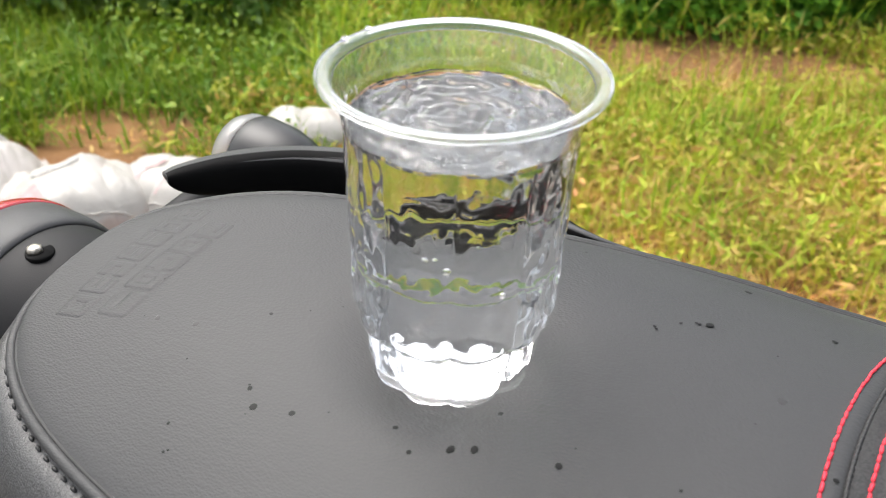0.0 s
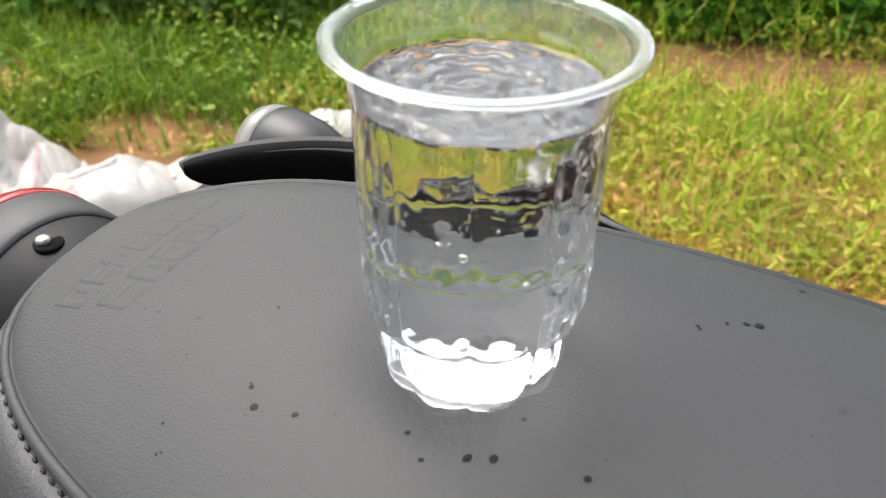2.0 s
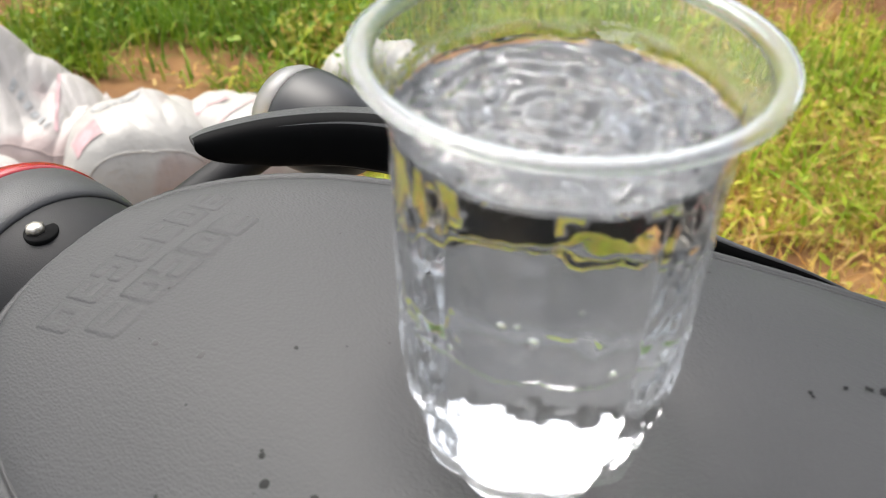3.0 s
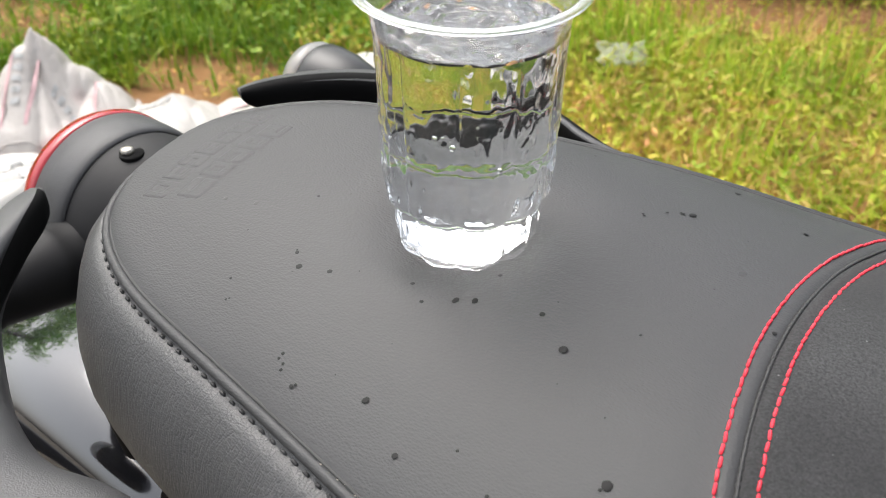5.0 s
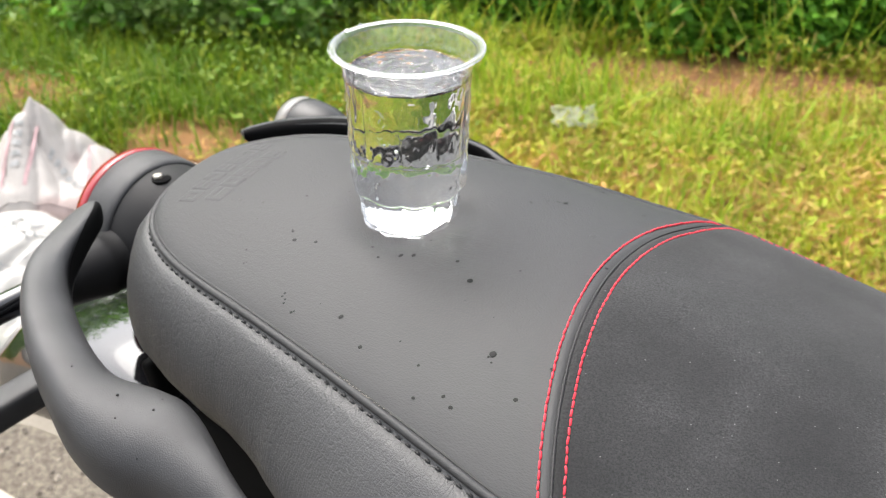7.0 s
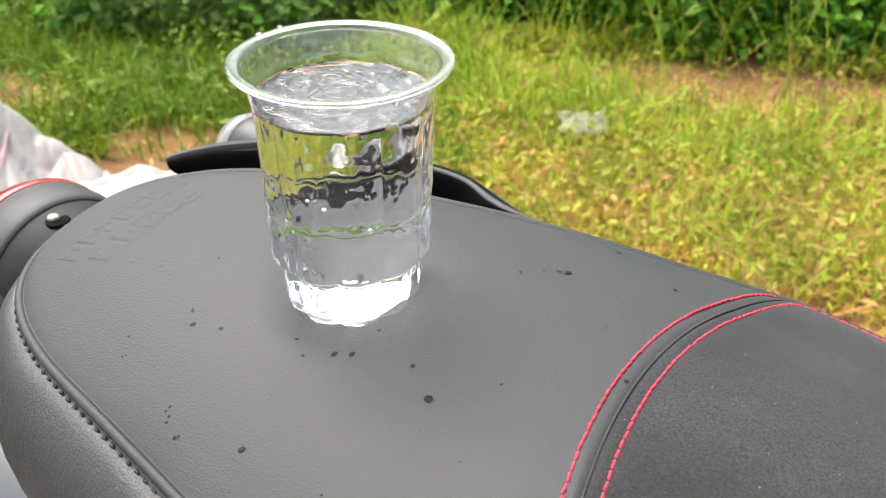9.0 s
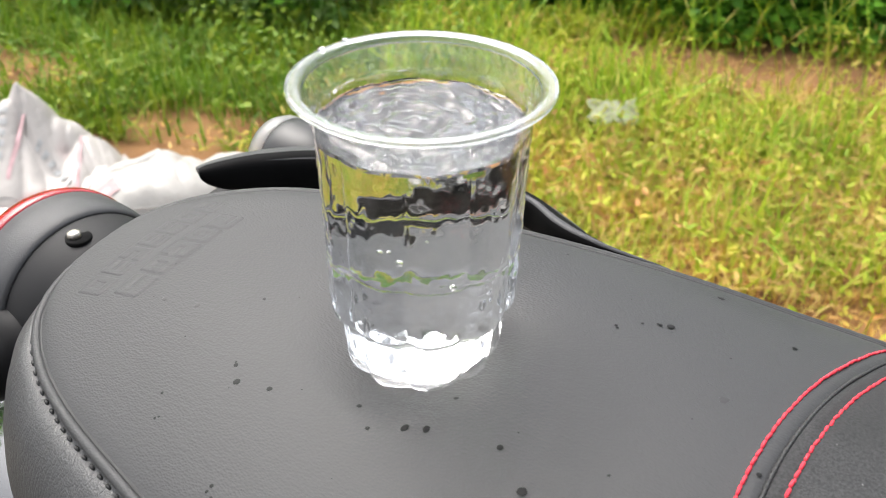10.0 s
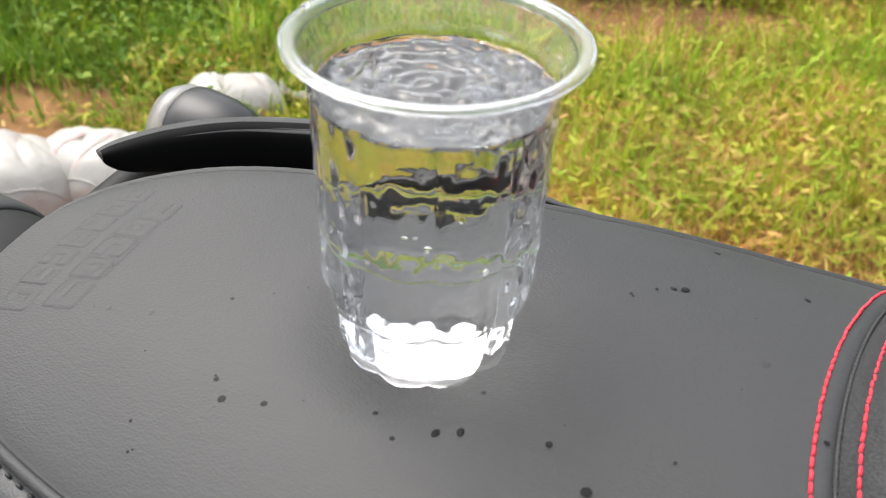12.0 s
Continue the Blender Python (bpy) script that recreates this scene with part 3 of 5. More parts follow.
# near-black strip over the rail's inner side, narrowing forward on the near one
def rail_inner_strip(side):
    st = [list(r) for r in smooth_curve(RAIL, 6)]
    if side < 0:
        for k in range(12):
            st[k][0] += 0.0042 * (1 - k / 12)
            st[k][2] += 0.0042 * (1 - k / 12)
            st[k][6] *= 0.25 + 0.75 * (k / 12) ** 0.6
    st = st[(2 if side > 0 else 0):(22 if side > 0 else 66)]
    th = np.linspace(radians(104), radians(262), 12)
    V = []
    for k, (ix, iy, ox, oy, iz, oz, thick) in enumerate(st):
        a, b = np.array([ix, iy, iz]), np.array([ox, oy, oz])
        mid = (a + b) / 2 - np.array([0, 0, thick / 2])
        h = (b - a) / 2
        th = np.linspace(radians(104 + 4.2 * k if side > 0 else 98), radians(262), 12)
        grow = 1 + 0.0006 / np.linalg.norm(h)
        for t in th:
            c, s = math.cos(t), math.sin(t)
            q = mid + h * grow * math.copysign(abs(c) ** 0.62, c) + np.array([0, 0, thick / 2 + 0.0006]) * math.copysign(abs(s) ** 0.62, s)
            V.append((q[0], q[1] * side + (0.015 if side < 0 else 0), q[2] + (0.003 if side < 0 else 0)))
    return fix(mesh_of("inner_face", V, grid_faces(len(st), 12), M_NEAR_BLACK))


for side, words in ((1, "matte black plastic grab rail with fine drops"), (-1, "matte black plastic grab rail")):
    rail = part("grab_rail", rail_mesh(side), bike, words)
    part("inner_face", rail_inner_strip(side), rail, "near-black inner face")

# tail lamp: round, its axis along the machine
LX, LY, LZ = -0.244, 0.007, 0.6985
lamp = part("tail_lamp", fix(mesh_of("housing", *lathe([(0.049, -0.022), (0.0518, -0.02), (0.0523, -0.008), (0.0522, 0.001), (0.0514, 0.0052), (0.0500, 0.0072), (0.0485, 0.0076), (0.041, -0.018)], 72, (LX, LY, LZ), "x"), M_PLASTIC)), bike, "round red tail lamp in a black plastic housing")
# the shade on the recessed neck is put into its darker colour
part("neck", fix(mesh_of("neck", *lathe([(0.04, -0.018), (0.0476, 0.0), (0.0490, 0.0076), (0.0491, 0.012), (0.0487, 0.019), (0.0472, 0.027), (0.0440, 0.037), (0.036, 0.052), (0.02, 0.085)], 64, (LX, LY, LZ), "x"), M_PLASTIC_DARK)), lamp)
part("lens", fix(mesh_of("lens", *lathe([(0.0518, -0.0195), (0.0524, -0.022), (0.0521, -0.026), (0.05, -0.031), (0.042, -0.035), (0.028, -0.038), (0.008, -0.039)], 72, (LX, LY, LZ), "x"), M_REDLENS)), lamp, "red lens")
# solid near-black disc, painted as the shade of the screw's hollow
part("screw_shade_disc", fix(mesh_of("screw_shade_disc", *tube([(-0.2236, 0.0014, 0.7435), (-0.2234, 0.0014, 0.7468), (-0.2234, 0.0014, 0.7471)], [0.0066, 0.0066, 0.0062], 28), M_NEAR_BLACK)), lamp, "near-black disc for the shaded hollow round the screw")
part("screw", fix(mesh_of("screw", *tube([(-0.2250, 0.0006, 0.7450), (-0.2254, 0.0002, 0.7488), (-0.2255, 0.0002, 0.7496), (-0.2255, 0.0002, 0.7499)], [0.0038, 0.0038, 0.0030, 0.0014], 6), M_SCREW)), lamp, "steel screw")
bm = box_rounded(0.07, 0.052, 0.05, 0.012, 3)
part("lamp_bracket", mesh_from_bm("lamp_bracket", bm, M_PLASTIC_DARK, pose(-0.205, 0.003, 0.655, 0, -18, 0)), lamp)

# rear mudguard
V = []
angles = np.linspace(radians(48), radians(140), 36)
cross = [(-1.0, -0.055), (-0.97, -0.03), (-0.86, -0.008), (-0.6, 0.004), (0, 0.009), (0.6, 0.004), (0.86, -0.008), (0.97, -0.03), (1.0, -0.055)]
for a in angles:
    for f, d in cross:
        r = 0.345 + d
        rise = math.sin(a) ** (0.55 if math.cos(a) > 0 else 1.0)
        V.append((-0.14 - r * math.cos(a) * 0.95, 0.004 + f * (0.108 if f < 0 else 0.064), 0.292 + r * rise))
mg = mesh_of("mudguard", V, grid_faces(len(angles), len(cross)), M_GLOSS)
ob = part("mudguard", mg, bike, "glossy black rear mudguard mirroring the sky")
sol = ob.modifiers.new("thickness", "SOLIDIFY")
sol.thickness = 0.003

# indicators on stalks
for side in (-1, 1):
    base = np.array([-0.234, 0.006 + side * 0.024, 0.70 if side > 0 else 0.692])
    tip = np.array([-0.233, 0.1425, 0.7235]) if side > 0 else np.array([-0.241, -0.168, 0.700])
    body_at = (0.01, 0.012, 0) if side > 0 else (0.012, -0.004, -0.012)
    ind = part("indicator", fix(mesh_of("indicator", *lathe([(0.006, 0.034), (0.015, 0.030), (0.0215, 0.021), (0.025, 0.008), (0.0262, -0.006), (0.0262, -0.012), (0.0252, -0.014)], 40, tuple(tip + body_at), "x"), M_GLOSS if side < 0 else M_SHELL)), bike, "glossy black indicator lamp with a clear lens")
    part("indicator_lens", fix(mesh_of("indicator_lens", *lathe([(0.0255, -0.011), (0.0255, -0.020), (0.023, -0.026), (0.014, -0.0305), (0.002, -0.032)], 40, tuple(tip + body_at), "x"), M_LENS)), ind, "clear lens")
    part("stalk", fix(mesh_of("stalk", *tube(smooth_curve([base, base + (tip - base) * 0.4 + (0, 0, 0.004), tip], 6), 0.0095, 14), M_GLOSS if side < 0 else M_PLASTIC_DARK)), ind, "glossy black stalk")

    if side > 0:
        sleeve = ((-0.15, 0.024), (0.0, 0.0215), (0.2, 0.0165), (0.38, 0.0138), (0.4, 0.0132), (0.43, 0.0115))
    else:
        sleeve = ((-0.2, 0.026), (0.0, 0.0245), (0.14, 0.0225), (0.2, 0.0215), (0.205, 0.0224), (0.24, 0.0222), (0.36, 0.0196), (0.46, 0.0178), (0.47, 0.0184), (0.5, 0.018), (0.52, 0.0135))
    socket = [base + (tip - base) * f + np.array([0, 0, 0.003 if side < 0 else 0.0]) for f, r in sleeve]
    part("socket", fix(mesh_of("socket", *tube(socket, [r for f, r in sleeve], 28), M_PLASTIC_DARK)), ind, "matte black rubber socket of the stalk")

# number plate carrier, lower bar, shock absorber, wheel and body below the seat
part("plate_bar", mesh_from_bm("plate_bar", box_rounded(0.24, 0.024, 0.022, 0.004), M_PLASTIC, pose(-0.272, -0.16, 0.6, 0, 0, 90)), bike, "black mudguard stay")
shock = part("shock_absorber", fix(mesh_of("shock_absorber", *tube([(-0.05, -0.085, 0.60), (-0.095, -0.09, 0.38)], 0.019, 16), M_PLASTIC_DARK)), bike, "black rear shock absorber")
coil = [(-0.05 - 0.045 * f, -0.086 + 0.027 * math.sin(f * 44), 0.60 - 0.21 * f) for f in np.linspace(0, 1, 160)]
coil = [(x + 0.027 * math.cos(f * 44), y, z) for (x, y, z), f in zip(coil, np.linspace(0, 1, 160))]
part("spring", mesh_of("spring", *tube(coil, 0.0045, 6), M_PLASTIC_DARK), shock)
part("frame_bracket", mesh_from_bm("frame_bracket", box_rounded(0.010, 0.016, 0.036, 0.003), M_NEAR_BLACK, pose(-0.148, -0.077, 0.656, 0, -14, 8)), bike, "black rubber-faced frame bracket")
# added near-black plate, stands in for the shade in the gap below the seat
inner = bmesh.new()
bmesh.ops.create_cube(inner, size=1.0)
bmesh.ops.scale(inner, vec=(0.3, 0.012, 0.12), verts=inner.verts)
bmesh.ops.bevel(inner, geom=list(inner.edges), offset=0.005, segments=2, affect="EDGES", profile=0.5)
part("gap_filler", mesh_from_bm("gap_filler", inner, M_NEAR_BLACK, pose(0.062, -0.1, 0.62, -14, 0, 4)), bike, "near-black filler plate for the dark gap below the seat")
# pale scuffs on the piping
V, F = [], []
scuff = random.Random(4)
for k in range(70):
    at = scuff.gauss(0.056, 0.016)
    i = int(np.argmin(np.hypot(edge_line[:, 0] - at, edge_line[:, 1] + 0.108)))
    tg = tan[i] / np.linalg.norm(tan[i])
    c = edge_line[i] + tg * scuff.uniform(-0.0013, 0.0013) + out_n[i] * scuff.uniform(-0.0007, 0.0006) + np.array([0, 0, 0.00075])
    r = scuff.uniform(0.00012, 0.00038)
    bs = len(V)
    V += [tuple(c + (tg * p + out_n[i] * q) * r + np.array([0, 0, h]) * r) for p, q, h in ((1.8, 0.3, 0), (0.2, 0.8, 0), (-1.5, 0.2, 0), (-0.3, -0.9, 0), (0, 0, 0.3))]
    F += [(bs, bs + 1, bs + 4), (bs + 1, bs + 2, bs + 4), (bs + 2, bs + 3, bs + 4), (bs + 3, bs, bs + 4)]
tagged(part("scuffs", mesh_of("scuffs", V, F, plain("pale_scuff", (0.19, 0.175, 0.15), 0.9, spec=0.1)), seat, "pale scuffed specks on the piping"), kind="stuff")
wheel = part("rear_wheel", fix(mesh_of("rim", *lathe([(0.02, -0.05), (0.03, -0.05), (0.2, -0.02), (0.22, -0.03), (0.22, 0.03), (0.2, 0.02), (0.03, 0.05), (0.02, 0.05)], 48), M_PLASTIC_DARK)), bike, "rear wheel")
wheel.matrix_basis = pose(-0.035, 0.004, 0.30, 90, 0, 0)
part("tyre", fix(mesh_of("tyre", *tube([(0.25 * math.cos(a), 0.25 * math.sin(a), 0) for a in np.linspace(0, 2 * math.pi, 64, endpoint=False)], 0.05, 16, True), M_RUBBER)), wheel, "black rubber tyre")
part("frame_cover", mesh_from_bm("frame_cover", box_rounded(0.5, 0.17, 0.13, 0.03, 3), M_PLASTIC_DARK, pose(0.2, 0.01, 0.63)), bike, "black cover below the seat")
part("side_stand", fix(mesh_of("side_stand", *tube([(0.35, 0.08, 0.58), (0.33, 0.13, 0.3), (0.28, 0.22, 0.012)], 0.014, 10), M_PLASTIC_DARK)), bike, "black side stand")
part("engine_block", mesh_from_bm("engine_block", box_rounded(0.34, 0.26, 0.34, 0.04, 3), M_PLASTIC_DARK, pose(0.52, 0.02, 0.4)), bike, "dark engine below the tank")
fw = copy_thing(wheel, pose(1.24, 0.02, 0.30, 90, 0, 0))
fw.name = "front_wheel"
tagged(fw, "front wheel")
part("fork", fix(mesh_of("fork", *tube([(1.24, 0.1, 0.3), (1.02, 0.1, 0.92)], 0.022, 12), M_PLASTIC_DARK)), bike)
part("fork", fix(mesh_of("fork", *tube([(1.24, -0.06, 0.3), (1.02, -0.06, 0.92)], 0.022, 12), M_PLASTIC_DARK)), bike)
part("fuel_tank", mesh_from_bm("fuel_tank", box_rounded(0.5, 0.28, 0.24, 0.09, 5), M_GLOSS, pose(0.74, 0.02, 0.82, 0, -6, 0)), bike, "glossy black fuel tank")


# ---- the cup ----
CUP_Z = 0.7982
PETALS, CREASE = 10, radians(-82.0)
PROFILE = [  # height, radius, depth of the flutes
    (0.0000, 0.0238, 0.0020), (0.0004, 0.0249, 0.0022), (0.0012, 0.0257, 0.0022), (0.0030, 0.0262, 0.0021), (0.0070, 0.0266, 0.0019), (0.0125, 0.0271, 0.0017),
    (0.0165, 0.0274, 0.0016), (0.0188, 0.0275, 0.0015), (0.0198, 0.0278, 0.0016), (0.0208, 0.0287, 0.0018), (0.0219, 0.0300, 0.0019), (0.0232, 0.0306, 0.0018), (0.0250, 0.0308, 0.0016),
    (0.0285, 0.0309, 0.0015), (0.0340, 0.0310, 0.0014), (0.0385, 0.0310, 0.0014), (0.0412, 0.0310, 0.0014), (0.0426, 0.0310, 0.0014), (0.0433, 0.03105, 0.0014), (0.0439, 0.0313, 0.0014),
    (0.0445, 0.03125, 0.0015), (0.0455, 0.0312, 0.0016), (0.0475, 0.0313, 0.0017), (0.0520, 0.0315, 0.0017), (0.0600, 0.0317, 0.0016), (0.0700, 0.0319, 0.0015), (0.0780, 0.0321, 0.0013), (0.0825, 0.0323, 0.0010),
    (0.0852, 0.0325, 0.0006), (0.0868, 0.0328, 0.0000), (0.0895, 0.0334, 0.0), (0.0925, 0.0342, 0.0), (0.0948, 0.0348, 0.0),
]
WALL = 0.00045


def cup_radius(prof, a):
    h, r, d = prof
    low = 2.4 if h < 0.020 else (2.0 if h < 0.044 else 1.8)
    wob = low * (0.00024 * noise.noise((7 * math.cos(a), 7 * math.sin(a), h * 150)) + 0.0001 * noise.noise((15 * math.cos(a), 15 * math.sin(a), h * 380))) if d > 0 else 0.0
    return r - d * (1 - abs(math.sin(PETALS / 2 * (a - CREASE))) ** 0.75) + wob


def cup_rows(inset):
    st = smooth_curve(PROFILE, 4)
    th = np.linspace(0, 2 * np.pi, 240, endpoint=False) + CREASE
    return [[((cup_radius(p, a) - inset) * math.cos(a), (cup_radius(p, a) - inset) * math.sin(a), p[0]) for a in th] for p in st], th


def closed_rings(rows):
    V = [q for r in rows for q in r]
    F = grid_faces(len(rows), 240, True)
    F.append(tuple(range(239, -1, -1)))
    F.append(tuple((len(rows) - 1) * 240 + k for k in range(240)))
    return V, F


outer, th = cup_rows(0.0)
inner, _ = cup_rows(WALL)
ring = lambda r, z: [(r * math.cos(a), r * math.sin(a), z) for a in th]
floor_in = 0.0009
LEVEL = 0.0826
cup = thing("plastic_cup", "clear fluted disposable plastic cup standing on the leather seat", "cup", pose(0, 0, CUP_Z))
rows = [ring(0.0008, 0.0016), ring(0.006, 0.0016), ring(0.0165, 0.0015), ring(0.0195, 0.0013), ring(0.0207, 0.0010), ring(0.0213, 0.0003)] + outer
rows += [[(x, y, max(z, floor_in + 0.0004)) for x, y, z in r] for r in inner[::-1] if r[0][2] > floor_in]
rows += [ring(0.0211, 0.0014), ring(0.0195, 0.0021), ring(0.0165, 0.0023), ring(0.006, 0.0024), ring(0.0008, 0.0024)]
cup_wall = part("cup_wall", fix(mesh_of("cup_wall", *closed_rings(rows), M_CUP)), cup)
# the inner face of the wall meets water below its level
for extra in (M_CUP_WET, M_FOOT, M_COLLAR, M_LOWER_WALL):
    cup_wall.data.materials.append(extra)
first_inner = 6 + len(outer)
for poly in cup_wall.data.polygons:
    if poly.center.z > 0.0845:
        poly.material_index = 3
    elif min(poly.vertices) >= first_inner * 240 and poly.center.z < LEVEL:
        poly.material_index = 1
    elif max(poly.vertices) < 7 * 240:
        # the moulded floor is whitened with haze, standing in for mirrored sky light
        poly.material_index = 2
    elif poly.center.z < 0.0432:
        # lower wall: slight white haze added for brightness from the sky
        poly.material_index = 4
lip = [(0.0348, 0.0947), (0.0354, 0.0957), (0.0362, 0.0962), (0.0378, 0.0964), (0.0384, 0.0960), (0.0387, 0.0957), (0.0390, 0.0958), (0.0390, 0.0965), (0.0385, 0.0970), (0.0376, 0.0971), (0.0360, 0.0969), (0.0350, 0.0962), (0.03438, 0.0949)]
rows = [ring(r, z) for r, z in smooth_curve(lip, 5, True)]
V = [q for r in rows for q in r]
F = grid_faces(len(rows), 240, True) + [((len(rows) - 1) * 240 + k, (len(rows) - 1) * 240 + (k + 1) % 240, (k + 1) % 240, k) for k in range(240)]
part("rim", fix(mesh_of("rim", V, F, M_RIM)), cup, "rolled clear rim")

# the water in it
mid, _ = cup_rows(WALL + 0.00004)
below = [r for r in mid if 0.0014 < r[0][2] < LEVEL - 0.0012]


def ripple(x, y):
    d = math.hypot(x + 0.003, y - 0.002)
    v = 0.0002 * math.sin(d * 1150 + 2.3 * noise.noise((x * 90, y * 90, 0))) + 0.001 * noise.noise((x * 130, y * 130, 4.0)) + 0.0006 * noise.noise((x * 310, y * 310, 8.0))
    return v


top_r = [r for r in mid if r[0][2] >= LEVEL - 0.0012][0]
rows = [ring(0.0008, 0.00244), ring(0.006, 0.00244), ring(0.0165, 0.00234), ring(0.0195, 0.00214), ring(0.0210, 0.00145)] + below
rows.append([(x, y, LEVEL + 0.0010) for x, y, z in top_r])
side_rows = len(rows)
for f in [0.99, 0.972, 0.95, 0.92] + list(np.linspace(0.88, 0.03, 48)):
    men = 0.0010 * math.exp(-(1 - f) / 0.022)
    rows.append([(x * f, y * f, LEVEL + men + ripple(x * f, y * f)) for x, y, z in top_r])
V = [q for r in rows for q in r]
F = grid_faces(len(rows), 240, True)
F.append(tuple(range(239, -1, -1)))
F.append(tuple((len(rows) - 1) * 240 + k for k in range(240)))
water = new("water", fix(mesh_of("water", V, F, M_WATER)))
water.data.materials.append(M_WATER_SIDE)
for poly in water.data.polygons:
    if min(poly.vertices) < (side_rows - 1) * 240:
        poly.material_index = 1
water.matrix_world = pose(0, 0, CUP_Z)
water.visible_shadow = cup_wall.visible_shadow = False
tagged(water, "clear rippling water filling the plastic cup", "water")

# small air bubbles on the wall
bub = bmesh.new()
bmesh.ops.create_icosphere(bub, subdivisions=3, radius=1.0)
bub_me = mesh_from_bm("air_bubble", bub, M_BUBBLE)
for ang, h, rad in ((-97, 0.056, 0.0009), (-86, 0.053, 0.0011), (-92, 0.0565, 0.0006), (-55, 0.044, 0.0011), (-118, 0.044, 0.001), (-70, 0.061, 0.0005)):
    b = new("air_bubble", bub_me)
    r = np.interp(h, [p[0] for p in PROFILE], [p[1] for p in PROFILE]) - 0.0030
    b.matrix_world = pose(r * math.cos(radians(ang)), r * math.sin(radians(ang)), CUP_Z + h) @ Matrix.Diagonal((rad, rad, rad, 1))
    tagged(b, "tiny air bubble clinging inside the water", "bubble", "bubbles in the water")

# drops on the rim
for ang in (163, 147):
    b = new("water_drop", bub_me.copy())
    b.data.materials[0] = M_WATER
    b.matrix_world = pose(0.0368 * math.cos(radians(ang)), 0.0368 * math.sin(radians(ang)), CUP_Z + 0.0976) @ Matrix.Diagonal((0.0012, 0.0016, 0.0008, 1))
    tagged(b, "clear water drop on the cup rim", "water drop", "drops on the rim")

# ---- drops on the seat ----
BIKE_M = pose(0, 0, 0, 0, 0, -22.5)
drop_bm = bmesh.new()
bmesh.ops.create_uvsphere(drop_bm, u_segments=14, v_segments=8, radius=1.0)
for v in drop_bm.verts:
    k = 1 + 0.16 * noise.noise(v.co * 1.7)
    v.co.x *= k
    v.co.y *= k
drop_me = mesh_from_bm("water_drop", drop_bm, M_DROP)
DROPS = [  # forward, left, radius in mm
    (-0.040, -0.049, 1.3),
    (-0.046, -0.044, 0.9),
    (-0.027, -0.046, 1.0),
    (0.004, -0.036, 1.0),
    (0.013, -0.042, 0.9),
    (0.023, -0.036, 1.3),
    (0.029, -0.033, 1.3),
    (0.028, -0.017, 1.0),
    (0.052, -0.027, 1.2),
    (0.066, -0.036, 1.5),
    (0.022, -0.081, 1.3),
    (0.043, -0.091, 1.1),
    (0.050, -0.059, 1.0),
    (0.110, -0.044, 1.2),
    (0.102, -0.069, 1.9),
    (0.124, -0.084, 1.1),
    (0.101, -0.099, 1.0),
    (0.083, -0.102, 0.9),
    (0.095, -0.096, 0.9),
    (0.095, 0.032, -1.5),
    (0.095, 0.031, -1.3),
    (0.064, 0.058, 1.4),
    (0.066, 0.099, 1.4),
    (0.100, 0.083, 1.0),
    (-0.100, -0.033, -1.3),
    (-0.084, -0.030, -1.2),
    (0.116, 0.008, 0.9),
    (-0.005, -0.088, 0.9),
]
SMALL = [
    (0.075, -0.088),
    (0.059, -0.081),
    (-0.014, -0.083),
    (-0.004, -0.087),
    (-0.017, -0.080),
    (-0.062, -0.064),
    (-0.055, -0.071),
    (-0.062, -0.016),
    (0.083, -0.018),
    (0.013, 0.050),
    (0.019, 0.054),
    (0.024, 0.065),
    (0.050, 0.044),
    (0.056, 0.052),
    (0.061, 0.056),
    (0.129, -0.064),
    (-0.047, -0.043),
    (-0.075, -0.043),
    (-0.056, -0.072),
    (-0.017, -0.082),
    (-0.013, -0.085),
    (0.025, 0.046),
    (0.009, 0.079),
    (0.016, 0.060),
    (0.060, 0.056),
    (0.051, 0.043),
    (0.104, -0.073),
    (0.101, -0.071),
]


drop_light = drop_me.copy()
drop_light.materials[0] = M_DROP_LIGHT


def seat_drop(s, w, rad):
    d = new("water_drop", drop_light if rad < 0 else drop_me)
    label = "paler water drop on the seat, sky reflection in its colour" if rad < 0 else "dark water drop on the black leather seat"
    rad = abs(rad)
    e = 0.001
    nx = Vector((-(seat_z(s + e, w) - seat_z(s - e, w)) / (2 * e), -(seat_z(s, w + e) - seat_z(s, w - e)) / (2 * e), 1)).normalized()
    m = nx.to_track_quat("Z", "Y").to_matrix().to_4x4()
    m.translation = (s, w, seat_z(s, w) + 0.0001)
    r = 1.02 * rad / 1000
    d.matrix_world = BIKE_M @ m @ pose(0, 0, 0, 0, 0, random.uniform(0, 360)) @ Matrix.Diagonal((r * random.uniform(0.85, 1.2), r * random.uniform(0.8, 1.0), min(0.0002, 0.1 * r), 1))
    tagged(d, label, "water drop", "drops on the seat")


for s, w, rad in DROPS:
    seat_drop(s, w, rad)
for s, w in SMALL:
    seat_drop(s, w, random.uniform(0.45, 0.75))
rng = random.Random(5)
for _ in range(26):
    s = rng.uniform(-0.12, 0.10)
    seat_drop(s, seat_mid(s) + rng.uniform(-0.8, 0.85) * seat_half(s), rng.uniform(0.2, 0.36))


